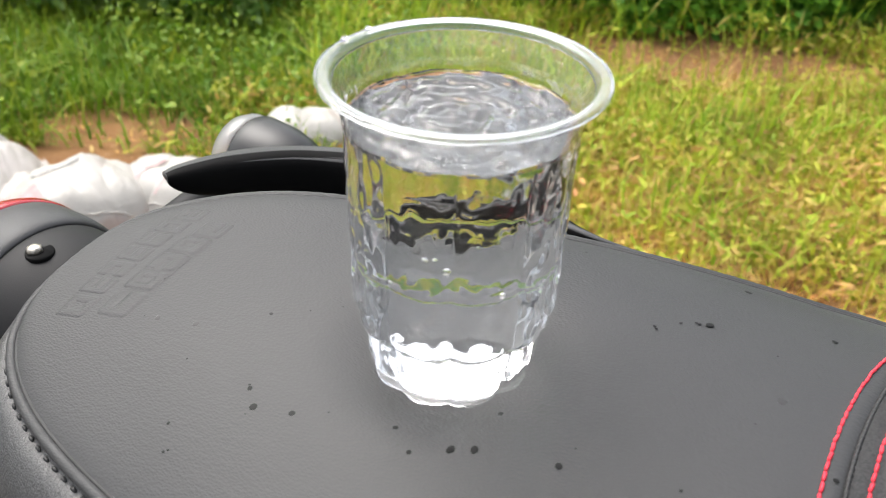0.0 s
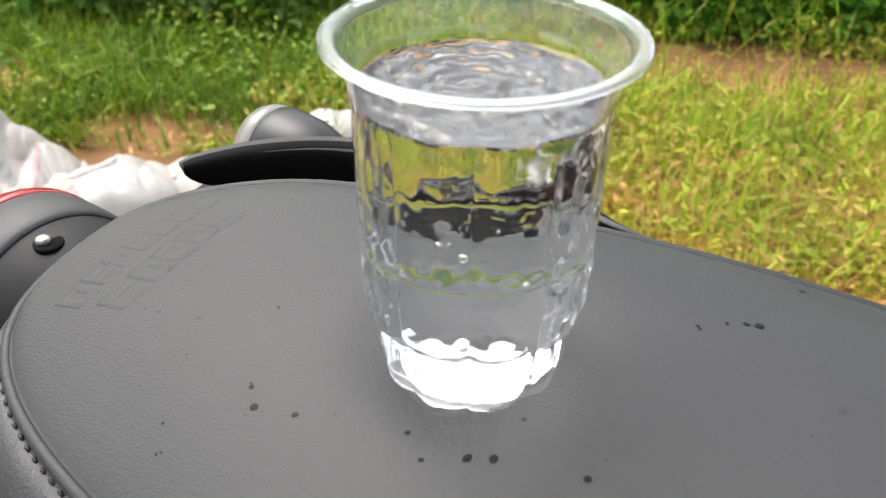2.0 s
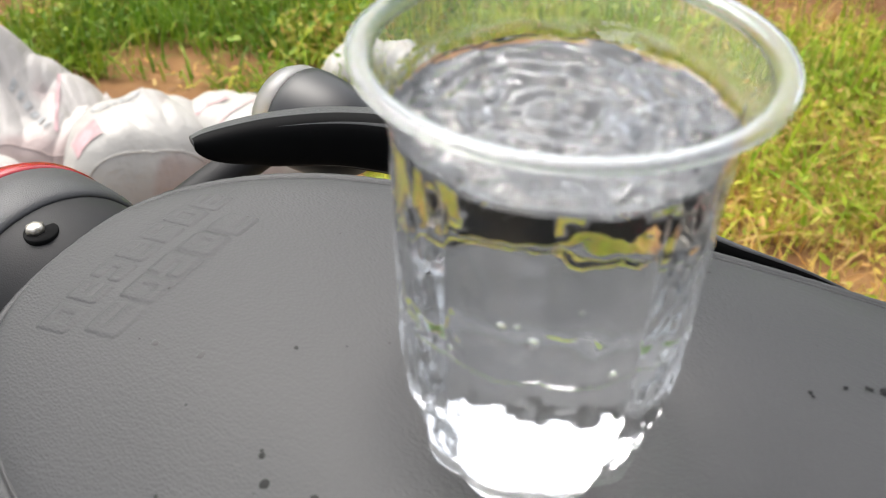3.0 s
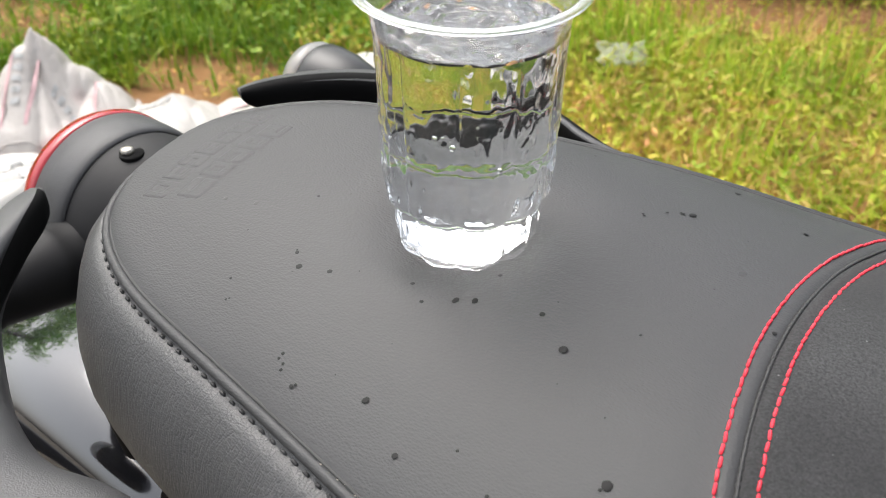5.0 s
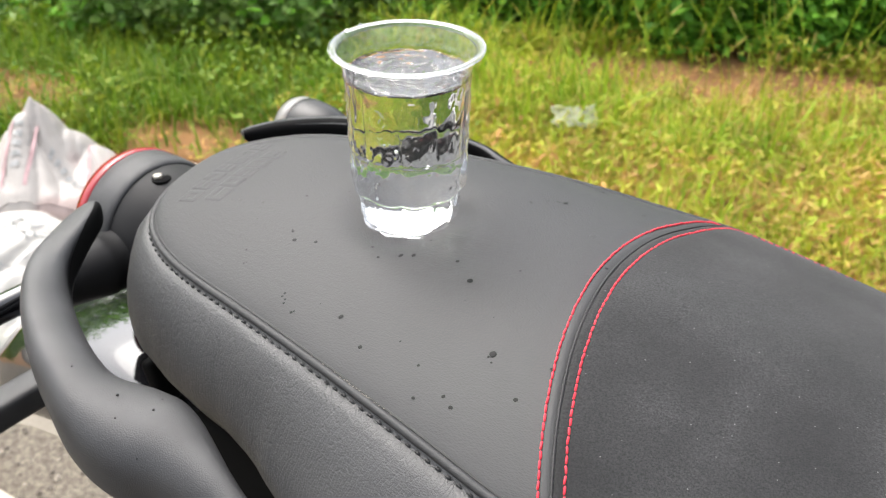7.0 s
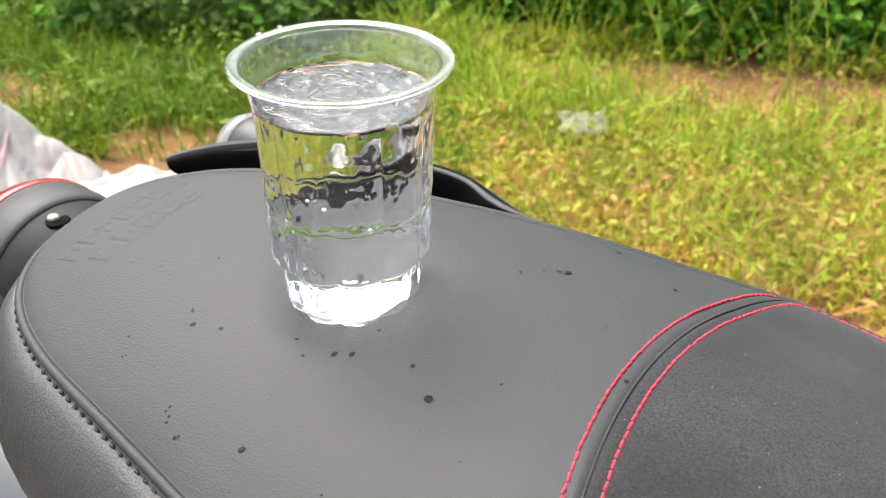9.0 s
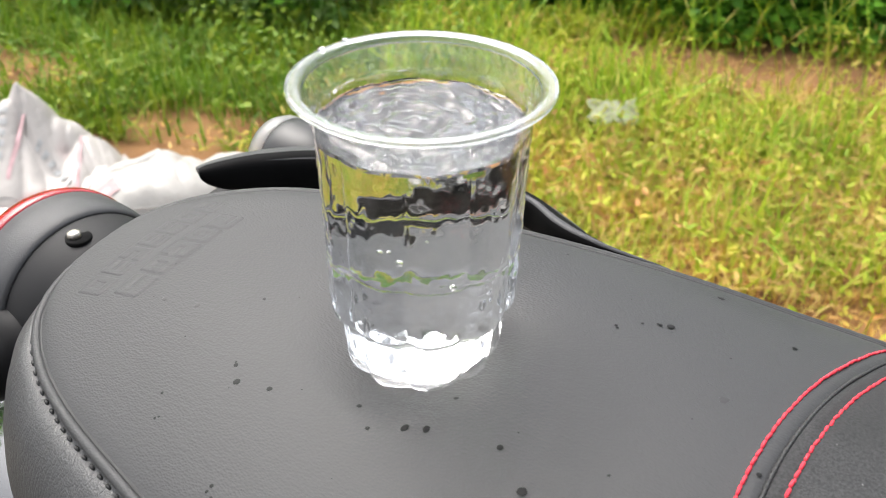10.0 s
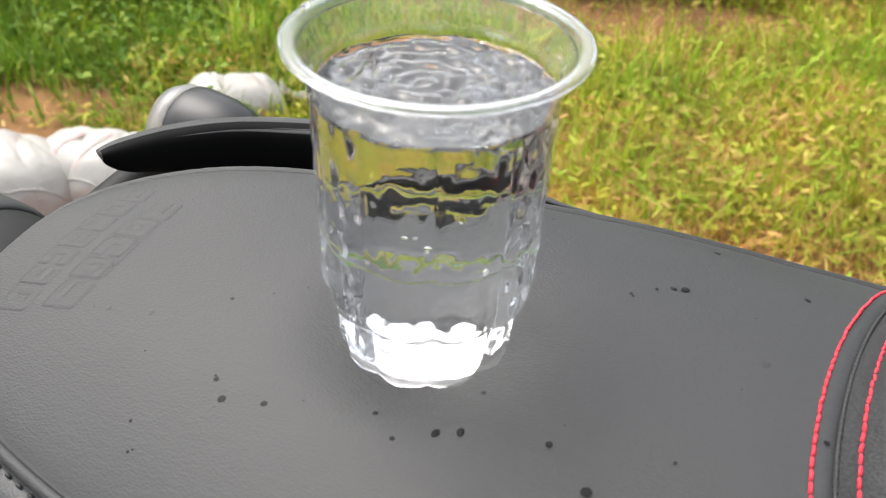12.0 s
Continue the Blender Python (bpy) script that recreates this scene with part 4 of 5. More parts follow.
# drops on the near grab rail
RAIL_DROPS = [(-0.0627, -0.1557), (-0.0596, -0.1502), (-0.047, -0.1417), (-0.0414, -0.1507), (-0.0526, -0.1651), (-0.047, -0.1705), (-0.0322, -0.1703), (-0.1457, -0.1304), (-0.1154, -0.1379), (-0.0939, -0.1591), (-0.0854, -0.1719), (-0.078, -0.1506), (-0.0648, -0.1722)]
rail_st = smooth_curve(RAIL, 6)
for s, w in RAIL_DROPS:
    best = None
    for ix, iy, ox, oy, iz, oz, thick in rail_st:
        dx, dy = ox - ix, oy - iy
        f = ((s - ix) * dx + (w - iy) * dy) / (dx * dx + dy * dy)
        e = math.hypot(s - ix - f * dx, w - iy - f * dy)
        if best is None or e < best[0]:
            q = max(-0.9, min(0.9, 2 * f - 1))
            best = (e, (iz + oz) / 2 - 0.005 + (oz - iz + 0.01) / 2 * q - thick / 2 + thick / 2 * (1 - abs(q) ** 3.2) ** 0.31 + 0.0075 * max(0.0, 1 - ((q - 0.3) / 1.3) ** 2), (oz - iz) / math.hypot(dx, dy))
    d = new("water_drop", drop_me)
    r = random.uniform(0.0005, 0.0009)
    d.matrix_world = BIKE_M @ pose(s, w, best[1], 30, 0, 10) @ Matrix.Diagonal((r, r * 0.85, r * 0.45, 1))
    tagged(d, "tiny dark water drop on the grab rail", "water drop", "drops on the grab rail")


# ---- sacks on the ground ----
def sack_height(x, y, sx, sy, h, seed, peak):
    crease = 0.4 if 9 < seed < 16 else 1.0
    d = (abs(x / sx) ** 3.0 + abs(y / sy) ** 3.0)
    if d >= 1:
        return 0.0
    z = h * (1 - d) ** 0.45
    z *= 1 + 0.16 * noise.noise((x * 5 + seed, y * 5, 0.5)) + 0.04 * noise.noise((x * 15 + seed, y * 15, 2.5))
    fold = abs(noise.noise((x * 13 + seed * 3, y * 5, 7.0)))
    z -= crease * 0.09 * h * (1 - fold) ** 5
    for sc, am in ((5, 0.02), (11, 0.013), (26, 0.005)):
        z -= crease * am * (1 - abs(noise.noise((x * sc + seed + 0.4 * y * sc, y * sc * 0.3, sc)))) ** 5 * (1 - d) ** 0.3
    for px, py, ph, pr in peak:
        z += ph * max(0.0, 1 - math.hypot(x - px, y - py) / pr) ** 1.5
    return max(0.0, z)


def sack(x, y, turn, sx, sy, h, seed, mat, label, peak=(), prints=()):
    nn = 104
    V = []
    for j in range(nn):
        for i in range(nn):
            a, b = -1 + 2 * i / (nn - 1), -1 + 2 * j / (nn - 1)
            # square to rounded disc
            px = a * math.sqrt(1 - 0.25 * b * b) * sx * 1.06
            py = b * math.sqrt(1 - 0.25 * a * a) * sy * 1.06
            V.append((px, py, sack_height(px, py, sx, sy, h, seed, peak)))
    F = grid_faces(nn, nn)
    ob = new("sack", mesh_of("sack", V, F, mat))
    ob.matrix_world = pose(x, y, ground_height(x, y) - 0.004, 0, 0, turn)
    tagged(ob, label, "sack", "sacks by the road")
    # the gathered mouth, tied off, and a sewn hem along one side
    ex, ey = 0.86 * sx, 0.3 * sy
    V, F = [], []
    for i in range(9):
        f = i / 8
        for k in range(24):
            a = 2 * math.pi * k / 24
            r = (0.026 - 0.05 * f * (1 - f) * 1.55 + 0.012 * f) * (1 + 0.22 * math.sin(7 * a + seed))
            V.append((ex + f * 0.07, ey + r * math.cos(a), max(0.002, sack_height(ex, ey, sx, sy, h, seed, peak) * (1 - 0.4 * f) - 0.01 + r * math.sin(a))))
    part("tied_mouth", fix(mesh_of("tied_mouth", V, grid_faces(9, 24, True) + [tuple(range(23, -1, -1)), tuple(8 * 24 + k for k in range(24))], mat)), ob, "gathered mouth of the sack")
    hem = [(u, -0.8 * sy, sack_height(u, -0.8 * sy, sx, sy, h, seed, peak) + 0.001) for u in np.linspace(-0.75 * sx, 0.75 * sx, 40)]
    part("hem", mesh_of("hem", *tube(hem, 0.0018, 6), mat), ob)
    for (cx, cy, lx, ly, rot, pm, ring_r) in prints:
        P, Q = [], []
        if ring_r:
            for k in range(49):
                a = 2 * math.pi * k / 48
                for rr in (ring_r - 0.0011, ring_r + 0.0011):
                    u, v = cx + rr * math.cos(a), cy + rr * math.sin(a) * 0.8
                    P.append((u, v, sack_height(u, v, sx, sy, h, seed, peak) + 0.0035))
            Q = [(2 * k, 2 * k + 1, 2 * k + 3, 2 * k + 2) for k in range(48)]
        else:
            ca, sa = math.cos(radians(rot)), math.sin(radians(rot))
            for i in range(9):
                for j in range(5):
                    a, b = (i / 8 - 0.5) * lx, (j / 4 - 0.5) * ly
                    u, v = cx + a * ca - b * sa, cy + a * sa + b * ca
                    P.append((u, v, sack_height(u, v, sx, sy, h, seed, peak) + 0.003))
            Q = grid_faces(9, 5)
        part("printed_mark", mesh_of("printed_mark", P, Q, pm), ob, "faded print")
    return ob


rear_prints = [(-0.055, -0.03, 0.007, 0.2, -8, M_PRINT_PINK, 0), (-0.005, -0.035, 0.007, 0.2, -8, M_PRINT_PINK, 0), (0.10, -0.02, 0.006, 0.13, 6, M_PRINT_PINK, 0)]
rear_prints += [(-0.032 - 0.001 * k, 0.01 - 0.017 * k, 0.02, 0.009, -8, M_PRINT_PALE, 0) for k in range(5)]
rear_prints += [(0.03 + 0.012 * k, -0.02 - 0.011 * k, 0.008, 0.016, -35, M_PRINT_PALE, 0) for k in range(6)]
sack(-1.15, 1.10, 20, 0.19, 0.15, 0.15, 1.0, M_SACK, "white woven plastic sack with a knotted corner, crumpled", [(-0.01, 0.05, 0.15, 0.15)], rear_prints)
bars = []
for k in range(4):
    cx, cy = -0.07 + 0.035 * k, 0.04 + 0.016 * k - 0.004 * k * k
    bars += [(cx - 0.008, cy, 0.0042, 0.024, 8 - 7 * k, M_PRINT, 0), (cx + 0.008, cy + 0.002, 0.0042, 0.024, 8 - 7 * k, M_PRINT, 0), (cx, cy - 0.009, 0.013, 0.0042, 8 - 7 * k, M_PRINT, 0)]
bars += [(-0.065 + 0.017 * k, 0.014 + 0.006 * k - 0.0006 * k * k, 0.011, 0.005, 16 - 5 * k, M_PRINT_PALE, 0) for k in range(7)]
sack(-1.02, 0.80, -38, 0.21, 0.16, 0.14, 5.3, M_SACK2, "white cement sack with faded grey print", (), bars + [(-0.02, 0.0, 0, 0, 0, M_PRINT_PALE, 0.1), (-0.03, -0.03, 0, 0, 0, M_PRINT_PALE, 0.07)])
sack(-0.88, 1.10, 35, 0.15, 0.12, 0.15, 9.1, M_SACK3, "crumpled white plastic sack with a pink print", [(0.02, 0.02, 0.03, 0.08)], [(-0.088, -0.04, 0.05, 0.055, 10, M_PRINT_PINK, 0)] + [(-0.07 + 0.013 * k, 0.03 - 0.003 * k, 0.009, 0.012, 5, M_PRINT_PALE, 0) for k in range(7)])
sack(-0.73, 1.19, -10, 0.14, 0.11, 0.14, 12.4, M_SACK3, "small crumpled white plastic sack", (), [(-0.04, -0.03, 0.012, 0.1, -12, M_PRINT_PINK, 0), (0.02, -0.03, 0.004, 0.1, -12, M_PRINT_PINK, 0)])
sack(-0.57, 1.50, 15, 0.12, 0.08, 0.12, 15.7, M_SACK3, "crumpled white plastic sack lying by the grass")
sack(-1.38, 0.86, 60, 0.2, 0.15, 0.14, 21.0, M_SACK, "white woven plastic sack lying on its side")


# ---- plants ----
def blades(name, count, area, height, width, mat, label, category, lean=0.5, keep=None, seed=1, arch=0.6):
    g = np.random.default_rng(seed)
    x = g.uniform(area[0], area[1], count)
    y = g.uniform(area[2], area[3], count)
    if keep is not None:
        ok = np.array([keep(a, b, c) for a, b, c in zip(x, y, g.uniform(0, 1, count))])
        x, y = x[ok], y[ok]
    n = len(x)
    z = np.array([ground_height(a, b) for a, b in zip(x, y)]) - 0.004
    h = g.uniform(height[0], height[1], n) * (0.6 + 0.8 * g.uniform(0, 1, n) ** 2)
    wd = g.uniform(width[0], width[1], n)
    az = g.uniform(0, 2 * np.pi, n)
    ln = np.abs(g.normal(0, lean, n)) + 0.08
    d = np.stack([np.cos(az), np.sin(az)], 1)
    tw = az + np.pi / 2 + g.normal(0, 0.5, n)
    sd = np.stack([np.cos(tw), np.sin(tw)], 1)
    V = np.zeros((n, 7, 3))
    for k, (f, wf) in enumerate(((0.0, 0.7), (0.4, 1.0), (0.75, 0.7), (1.0, 0.0))):
        cx = x + d[:, 0] * h * ln * (f * (1 - arch) + arch * f ** 2.2)
        cy = y + d[:, 1] * h * ln * (f * (1 - arch) + arch * f ** 2.2)
        cz = z + h * (f - 0.42 * np.minimum(ln, 1.2) * f ** 2.5)
        if k < 3:
            for j, sgn in enumerate((-1, 1)):
                V[:, 2 * k + j] = np.stack([cx + sgn * sd[:, 0] * wd * wf / 2, cy + sgn * sd[:, 1] * wd * wf / 2, cz], 1)
        else:
            V[:, 6] = np.stack([cx, cy, cz], 1)
    base = (np.arange(n) * 7)[:, None]
    F = (base + np.array([0, 1, 3, 2])).tolist() + (base + np.array([2, 3, 5, 4])).tolist() + (base + np.array([4, 5, 6])).tolist()
    ob = new(name, mesh_of(name, V.reshape(-1, 3).tolist(), F, mat))
    return tagged(ob, label, category, kind="stuff")


def leaves(name, pts, size, mat, label, category, seed=1, flat=0.6, stretch=1.7):
    g = np.random.default_rng(seed)
    P = np.array(pts)
    n = len(P)
    s = g.uniform(size[0], size[1], n)
    az = g.uniform(0, 2 * np.pi, n)
    el = g.normal(0.15, flat, n)
    ax = np.stack([np.cos(az) * np.cos(el), np.sin(az) * np.cos(el), np.sin(el)], 1)
    rl = g.normal(0, flat, n)
    si0 = np.stack([-np.sin(az), np.cos(az), 0 * az], 1)
    nr0 = np.cross(ax, si0)
    si = si0 * np.cos(rl)[:, None] + nr0 * np.sin(rl)[:, None]
    nr = np.cross(ax, si)
    V = np.zeros((n, 8, 3))
    L = (s * stretch)[:, None]
    W = s[:, None]
    shape = ((0, 0, 0), (0.3, -0.42, 0.1), (0.7, -0.34, 0.08), (1.0, 0, -0.12), (0.7, 0.34, 0.08), (0.3, 0.42, 0.1), (0.35, 0, -0.03), (0.72, 0, -0.05))
    for k, (a, b, c) in enumerate(shape):
        V[:, k] = P + ax * L * a + si * W * b + nr * W * c
    base = (np.arange(n) * 8)[:, None]
    F = []
    for q in ((0, 1, 6), (1, 2, 7, 6), (2, 3, 7), (3, 4, 7), (4, 5, 6, 7), (5, 0, 6)):
        F += (base + np.array(q)).tolist()
    ob = new(name, mesh_of(name, V.reshape(-1, 3).tolist(), F, mat))
    return tagged(ob, label, category, kind="stuff")


def patch(x, y, sc, sd):
    return noise.noise((x * sc, y * sc, sd))


def bush_front(x):
    """Where the shrubs begin, as a distance from the road."""
    return 2.42 + 0.08 * x + 0.16 * noise.noise((x * 1.3, 0.0, 2.0)) - (0.25 if x < -0.9 else 0.0)


def bare(x, y):
    """True on the trodden patches of soil."""
    a = ((x - 0.22) / 0.62) ** 2 + ((y - 2.22 - 0.06 * x) / 0.17) ** 2
    b = ((x + 0.92) / 0.32) ** 2 + ((y - 1.49) / 0.1) ** 2
    e = ((x - 0.42) / 0.3) ** 2 + ((y - 1.12) / 0.07) ** 2
    c = ((x + 1.75) / 0.35) ** 2 + ((y - 1.62) / 0.16) ** 2
    j = 0.5 * patch(x, y, 5.0, 3.0)
    return min(a, b, c, e) + j < 1.0


def sacks_here(x, y):
    return ((x + 1.05) / 0.62) ** 2 + ((y - 1.05) / 0.36) ** 2 < 1


def keep_herb(x, y, r):
    thin = patch(x, y, 3.1, 12.0) - 0.9 * (y - 1.45) > 0.12 and r > 0.55
    return not thin and x < 2.55 + 0.6 * patch(y, 0.5 * x, 2.0, 7) and y > 0.95 + 0.1 * patch(x, 0, 3, 1) and y < bush_front(x) and not (bare(x, y) and r > 0.06) and not sacks_here(x, y) and x > -0.75 + 0.2 * patch(y, x, 3, 4)


def keep_grass(x, y, r):
    return keep_herb(x, y, r) and patch(x, y, 2.4, 9.0) + 0.75 * (y - 1.75) > r * 0.6 - 0.02 and not (-0.1 < x < 0.75 and 1.86 < y < 2.5) and not (x > 0.0 and y > 2.22) and r < 1.35 - 0.8 * max(0.0, x - 1.9)


def keep_dry(x, y, r):
    return keep_herb(x, y, r * 0.5) and (patch(x, y, 3.1, 12.0) - 0.9 * (y - 1.45) > r - 0.35 or (((x + 0.3) / 0.45) ** 2 + ((y - 1.72) / 0.22) ** 2 < 1 - 0.6 * r))


def keep_far(x, y, r):
    fade = min(1.0, (x - 2.0) / 0.6) if x > 0 else min(1.0, (-2.4 - x) / 0.9)
    return r < fade and r * 0.5 + 0.7 < y + 0.25 * patch(x, y, 1.5, 3) - 0.2


def keep_turf(x, y, r):
    return y > 1.25 and y < bush_front(x) + 0.2 and not (bare(x, y) and r > 0.14) and not sacks_here(x, y) and -3.2 + 0.7 * patch(y, 0.5 * x, 2.0, 5) < x < -0.4 + 0.3 * patch(y, x, 3, 4)


rg = np.random.default_rng(11)
pts = []
while len(pts) < 66000:
    x, y, r = rg.uniform(-0.9, 2.8), rg.uniform(0.95, 2.6), rg.uniform(0, 1)
    if keep_herb(x, y, r):
        pts.append((x, y, ground_height(x, y) + 0.005 + rg.uniform(0, 1) ** 1.6 * (0.06 + 0.05 * (patch(x, y, 3.0, 6.0) + 0.3))))
leaves("low_herbs", pts, (0.0045, 0.011), M_HERB, "low yellow-green herbs covering the verge", "herbs", 2, 0.7, 3.0)
blades("short_grass", 46000, (-0.9, 2.9, 0.95, 2.7), (0.04, 0.13), (0.0018, 0.0045), M_HERB, "short yellowing grass on the verge", "grass", 0.75, keep_herb, 3)
blades("verge_grass", 24000, (-0.9, 2.9, 1.3, 2.6), (0.07, 0.17), (0.0025, 0.0065), M_GRASS, "bright green grass on the verge", "grass", 0.75, keep_grass, 4)
blades("tall_grass", 2000, (-0.75, 0.08, 1.75, 2.4), (0.1, 0.2), (0.003, 0.0065), M_GRASS, "tall bright green grass in front of shrubs", "grass", 0.6, keep_herb, 14)
blades("dry_grass", 28000, (-0.7, 2.2, 0.95, 1.95), (0.03, 0.09), (0.0018, 0.004), M_DRY, "dry orange-brown stubble on the verge", "grass", 0.9, keep_dry, 16)
# the verge goes on along the road
blades("roadside_grass", 30000, (2.0, 7.0, 0.9, 3.4), (0.06, 0.2), (0.004, 0.009), M_HERB, "yellow-green grass further along the verge", "grass", 0.75, keep_far, 17)
blades("roadside_grass", 26000, (-7.5, -2.4, 0.9, 3.2), (0.05, 0.16), (0.004, 0.009), M_TURF, "green grass further along the verge", "grass", 0.75, keep_far, 18)
blades("turf", 62000, (-3.6, -0.1, 1.2, 2.9), (0.05, 0.12), (0.003, 0.007), M_TURF, "green turf behind the sacks", "grass", 0.7, keep_turf, 6)
pts = []
while len(pts) < 5000:
    x, y, r = rg.uniform(-3.4, -0.3), rg.uniform(1.3, 2.8), rg.uniform(0, 1)
    if keep_turf(x, y, r) and patch(x, y, 3.0, 2.0) > -0.1:
        pts.append((x, y, ground_height(x, y) + rg.uniform(0.01, 0.14)))
leaves("weeds", pts, (0.008, 0.016), M_TURF, "leafy green weeds in the turf", "weeds", 7, 0.6)


def shrub_points(count, x0, x1, depth, top, seed):
    g = np.random.default_rng(seed)
    out = []
    while len(out) < count:
        x, d, h = g.uniform(x0, x1), g.uniform(0, 1) ** 1.4 * depth, g.uniform(0, 1)
        crown = top * (0.28 + 0.72 * min(1.0, d / 0.85)) * (0.8 + 0.5 * patch(x, d, 1.6, seed))
        lump = noise.noise((x * 3.2, d * 3.2, h * crown * 3.2 + seed))
        if lump < (-0.12 if d > 0.3 or x < -0.4 else -0.34):
            continue
        out.append((x, bush_front(x) + d - 0.12 * lump, 0.02 + h * crown))
    return out


leaves("shrubs", shrub_points(74000, -0.6, 3.6, 1.5, 0.95, 5), (0.017, 0.036), M_BUSH, "dense dark green leafy shrubs along the verge", "shrubs", 8, 0.55, 1.35)
front = []
while len(front) < 26000:
    x, d, h = rg.uniform(-0.25, 3.6), rg.uniform(0, 0.4), rg.uniform(0, 1)
    if noise.noise((x * 5, d * 5, h * 2.5 + 3)) > -0.2:
        front.append((x, bush_front(x) + 0.05 + d + 0.1 * noise.noise((x * 4, h * 2, 9)), 0.02 + h * (0.22 + 0.6 * d)))
leaves("shrubs", front, (0.014, 0.03), M_BUSH, "dense green leaves at the front of the shrubs", "shrubs", 28, 0.55, 1.35)
leaves("shrubs", shrub_points(44000, -4.2, -0.3, 1.5, 0.9, 15), (0.016, 0.034), M_BUSH_PALE, "leafy grey-green shrubs behind the turf", "shrubs", 9, 0.55, 1.4)
leaves("shrubs", shrub_points(7000, -4.2, 0.2, 1.4, 0.8, 25), (0.02, 0.04), M_BUSH, "dark green leafy shrubs behind the turf", "shrubs", 10, 0.55, 1.4)
blades("shrub_stems", 900, (-4.2, -0.25, 2.45, 3.9), (0.25, 0.55), (0.003, 0.007), M_TURF, "upright green stems among the shrubs", "stems", 0.25, None, 12, 0.3)
# the shrubs go on along the road
leaves("shrubs", shrub_points(13000, 3.2, 8.0, 1.7, 0.95, 35), (0.035, 0.07), M_BUSH, "dense green shrubs further along the verge", "shrubs", 38, 0.55, 1.35)
leaves("shrubs", shrub_points(13000, -8.5, -3.8, 1.7, 0.9, 45), (0.035, 0.07), M_BUSH_PALE, "grey-green shrubs further along the verge", "shrubs", 39, 0.55, 1.4)
# bumpy backing sheet, the shade deep in the shrubs put into its dark green
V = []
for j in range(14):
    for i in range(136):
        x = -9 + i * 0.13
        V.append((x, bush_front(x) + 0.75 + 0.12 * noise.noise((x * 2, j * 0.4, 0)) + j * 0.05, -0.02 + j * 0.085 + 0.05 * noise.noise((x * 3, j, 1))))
tagged(new("shrub_shade_sheet", mesh_of("shrub_shade_sheet", V, grid_faces(14, 136), plain("shade_dark_green", (0.03, 0.06, 0.014), 0.9, var=0.5, scale=30.0, bumpy=0.8, bscale=60.0))), "dark green backing sheet for the shaded depth of the shrubs", "twigs", kind="stuff")

lit = []
while len(lit) < 450:
    x, y = rg.uniform(-2.1, 1.0), rg.uniform(1.02, 2.5)
    if bare(x, y):
        lit.append((x, y, ground_height(x, y) + 0.004 + 0.006 * rg.uniform(0, 1)))
leaves("dry_litter", lit, (0.004, 0.011), M_DRY, "dry leaf litter scattered on the bare soil", "leaf litter", 31, 0.25, 2.6)

# trees over the shrubs, mirrored in the mudguard
M_BARK = plain("grey_brown_bark", (0.11, 0.085, 0.06), 0.9, var=0.4, scale=14.0, bumpy=0.8, bscale=40.0)
tree_rng = np.random.default_rng(77)
for tx, ty, hgt in ((-5.4, 5.2, 4.2), (-3.4, 7.0, 4.6), (-7.6, 3.6, 4.4), (-8.6, 6.4, 5.2)):
    tree = thing("tree", "broad dark green tree rising behind the shrubs", "tree", pose(tx, ty, 0), group="trees behind the shrubs")
    trunk_line = [(0.08 * math.sin(3 * f), 0.06 * math.cos(2 * f), hgt * 0.75 * f) for f in np.linspace(0, 1, 9)]
    part("trunk", fix(mesh_of("trunk", *tube(trunk_line, [0.13 - 0.09 * k / 8 for k in range(9)], 12), M_BARK)), tree)
    crown = []
    for k in range(7):
        a, up = k * 2.4 + tx, hgt * (0.22 + 0.08 * k)
        reach = 1.35 - 0.1 * k
        end = np.array([reach * math.cos(a), reach * math.sin(a), up + 0.5 * reach])
        start = np.array([0.0, 0.05, up - 0.1])
        limb = [start + (end - start) * f + np.array([0, 0, -0.12 * math.sin(math.pi * f)]) for f in np.linspace(0, 1, 6)]
        part("limb", fix(mesh_of("limb", *tube(limb, [0.045, 0.04, 0.033, 0.026, 0.018, 0.01], 8), M_BARK)), tree)
        for clump in range(4):
            c = start + (end - start) * (0.5 + 0.18 * clump) + tree_rng.normal(0, 0.16, 3)
            crown += [tuple(c + tree_rng.normal(0, 1, 3) * (0.34, 0.34, 0.22)) for _ in range(110)]
    ob = leaves("crown", crown, (0.07, 0.13), M_BUSH, "", "", int(tree_rng.integers(1000)), 0.6, 1.5)
    ob.parent = tree
    del ob["kind"]

# grasses with seed heads
stalk_rng = random.Random(21)
VS, FS, VH, FH = [], [], [], []
for k in range(170):
    x, y = stalk_rng.uniform(-0.5, 2.4), stalk_rng.uniform(1.75, 2.45)
    hgt = stalk_rng.uniform(0.22, 0.42)
    a = stalk_rng.uniform(0, 6.28)
    ln = stalk_rng.uniform(0.15, 0.6) * hgt
    pth = [(x + math.cos(a) * ln * f ** 2, y + math.sin(a) * ln * f ** 2, hgt * f) for f in np.linspace(0, 1, 7)]
    v2, f2 = tube(pth, [0.0011] * 6 + [0.0007], 4)
    FS += [tuple(q + len(VS) for q in f) for f in f2]
    VS += [tuple(q) for q in v2]
    e = np.array(pth[-1])
    dr = np.array(pth[-1]) - np.array(pth[-2])
    dr /= np.linalg.norm(dr)
    hp = [e + dr * t for t in np.linspace(0, 0.045, 6)]
    v2, f2 = tube(hp, [0.0007, 0.0017, 0.002, 0.0018, 0.0013, 0.0005], 6)
    FH += [tuple(q + len(VH) for q in f) for f in f2]
    VH += [tuple(q) for q in v2]
tagged(new("seeding_grass", mesh_of("seeding_grass", VS, FS, M_GRASS)), "thin grass stalks rising from the verge", "grass", kind="stuff")
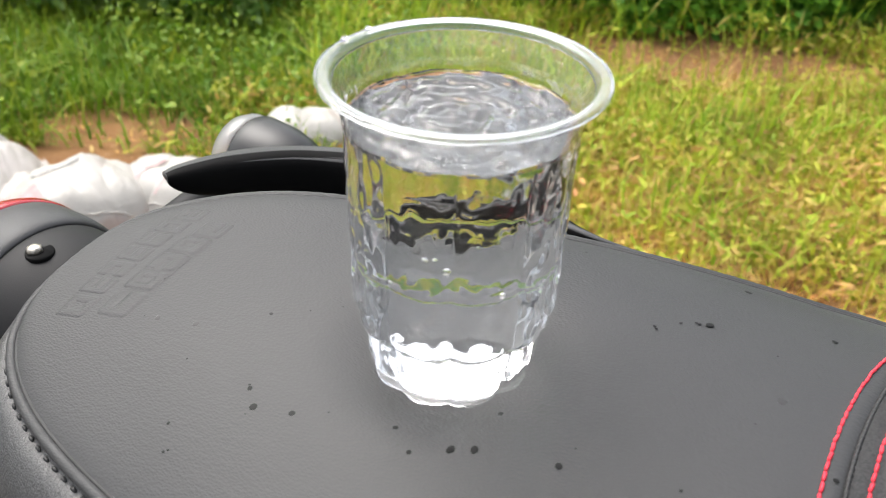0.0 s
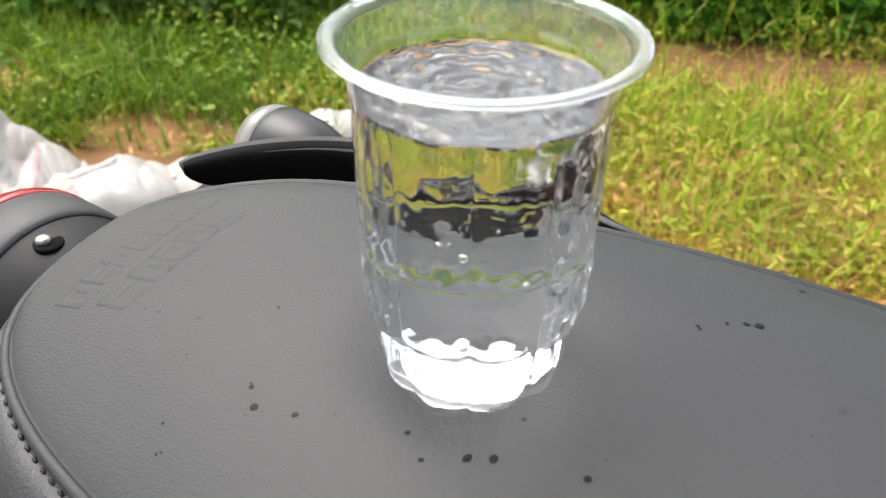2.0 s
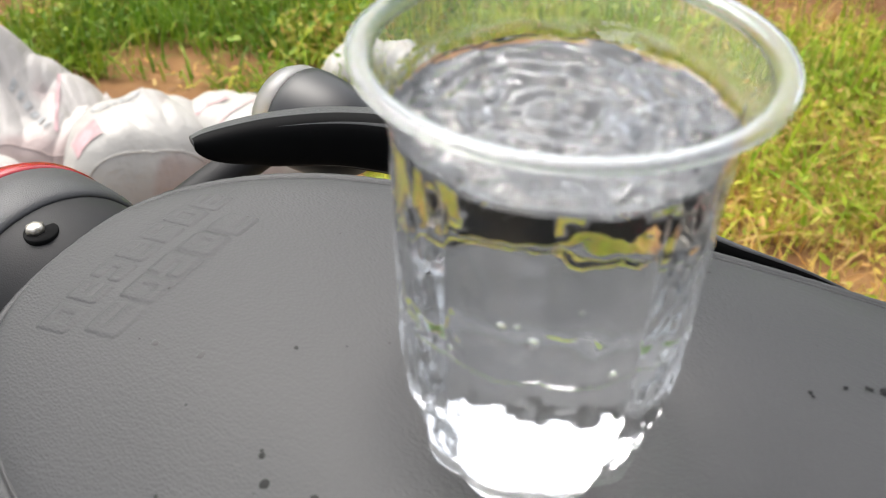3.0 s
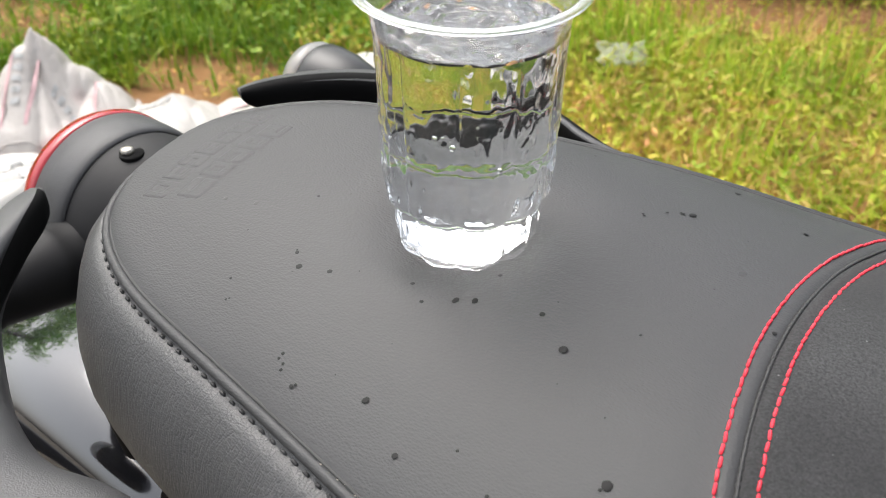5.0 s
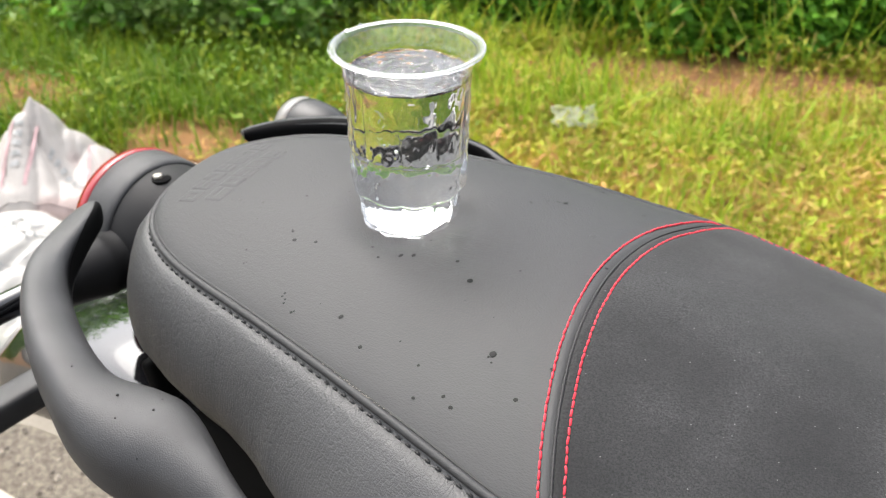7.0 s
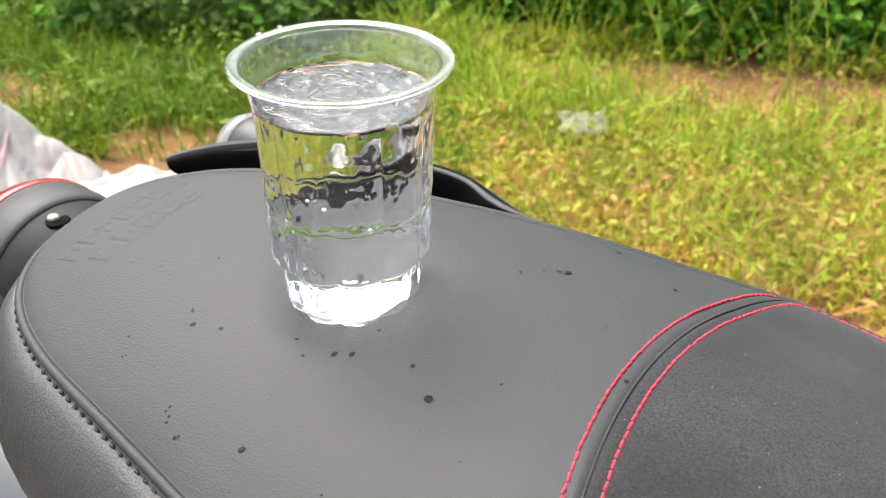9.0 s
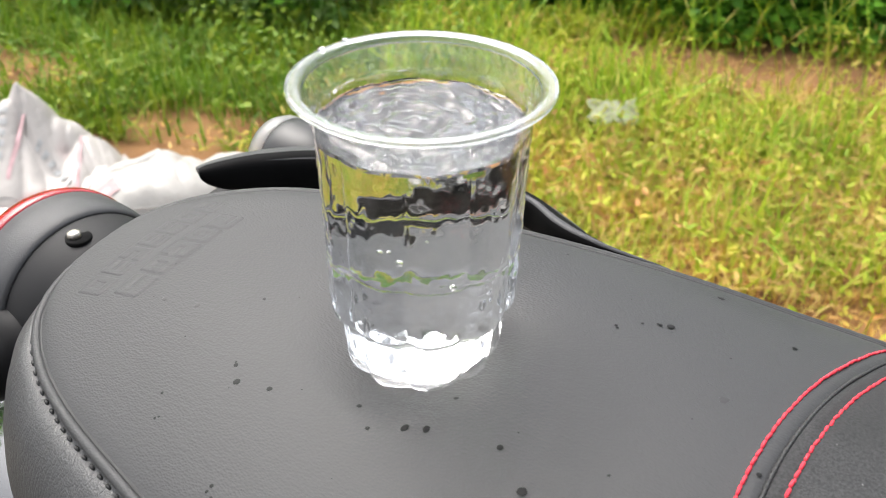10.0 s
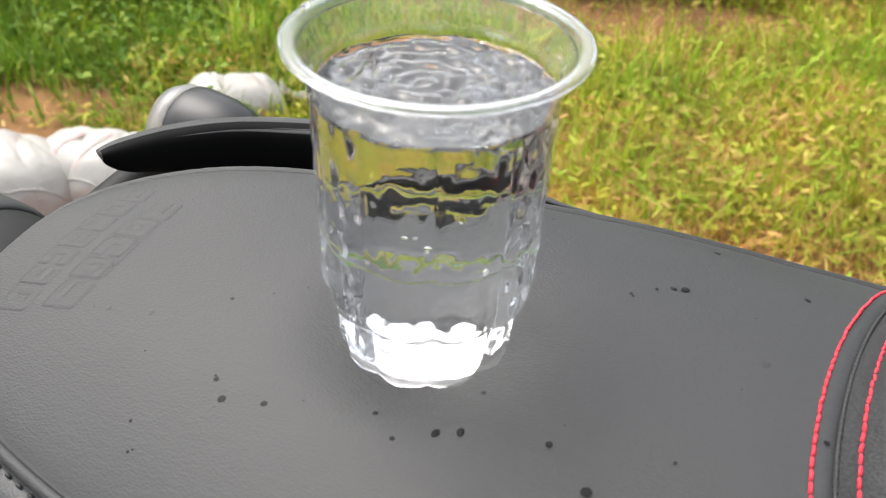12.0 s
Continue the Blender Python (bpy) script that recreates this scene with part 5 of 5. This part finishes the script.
tagged(new("seed_heads", mesh_of("seed_heads", VH, FH, M_SEED)), "pale seed heads on thin grass stalks", "grass", kind="stuff")

# pebbles and a slab at the road edge
VP, FP = [], []
pr = random.Random(8)
for k in range(1500):
    x, y, r = pr.uniform(-1.3, -0.3), pr.uniform(0.0, 0.95), pr.uniform(0.002, 0.007)
    bs = len(VP)
    for dx, dy, dz in ((1, 0, 0.2), (0.3, 0.95, 0.15), (-0.8, 0.6, 0.2), (-0.8, -0.6, 0.1), (0.3, -0.95, 0.2), (0, 0, 0.9)):
        VP.append((x + dx * r * pr.uniform(0.7, 1.2), y + dy * r * pr.uniform(0.7, 1.2), ground_height(x, y) + dz * r * 0.9))
    FP += [(bs + i, bs + (i + 1) % 5, bs + 5) for i in range(5)]
tagged(new("pebbles", mesh_of("pebbles", VP, FP, M_PEBBLE, False)), "loose grey grit on the road edge", "gravel", kind="stuff")
VP, FP = [], []
for k in range(1400):
    x, y, r = pr.uniform(-2.1, 0.9), pr.uniform(1.3, 2.5), pr.uniform(0.003, 0.012)
    if not bare(x, y):
        continue
    bs = len(VP)
    for dx, dy, dz in ((1, 0, 0.1), (0.3, 0.95, 0.1), (-0.8, 0.6, 0.1), (-0.8, -0.6, 0.1), (0.3, -0.95, 0.1), (0, 0, 0.8)):
        VP.append((x + dx * r * pr.uniform(0.6, 1.3), y + dy * r * pr.uniform(0.6, 1.3), ground_height(x, y) + dz * r * pr.uniform(0.5, 1.0)))
    FP += [(bs + i, bs + (i + 1) % 5, bs + 5) for i in range(5)]
tagged(new("soil_clods", mesh_of("soil_clods", VP, FP, plain("soil_lumps", (0.22, 0.12, 0.05), 0.95, var=0.5, scale=40.0), False)), "loose lumps of reddish soil", "soil", kind="stuff")
slab = new("kerb_slab", mesh_from_bm("kerb_slab", box_rounded(0.5, 0.22, 0.07, 0.006), M_CONCRETE))
slab.matrix_world = pose(-0.87, 0.25, 0.03, 0, 0, -16)
tagged(slab, "pale concrete kerb slab at the road edge", "kerb")

# a scrap of clear film caught in the grass
g = np.random.default_rng(3)
V = [(0.02 * i - 0.08 + 0.006 * g.normal(), 0.02 * j - 0.06 + 0.006 * g.normal(), 0.02 + 0.035 * abs(noise.noise((i * 0.7, j * 0.7, 1)))) for j in range(7) for i in range(9)]
film_ob = new("plastic_film", mesh_of("plastic_film", V, grid_faces(7, 9), plain("milky_film", (0.19, 0.2, 0.12), 0.7, var=0.4, spec=0.2)))
film_ob.matrix_world = pose(-0.08, 1.755, 0.05, 16, 0, 20) @ Matrix.Diagonal((0.68, 0.66, 0.7, 1))
tagged(film_ob, "crumpled scrap of clear plastic film in the grass", "litter")
sol = film_ob.modifiers.new("thickness", "SOLIDIFY")
sol.thickness = 0.0006
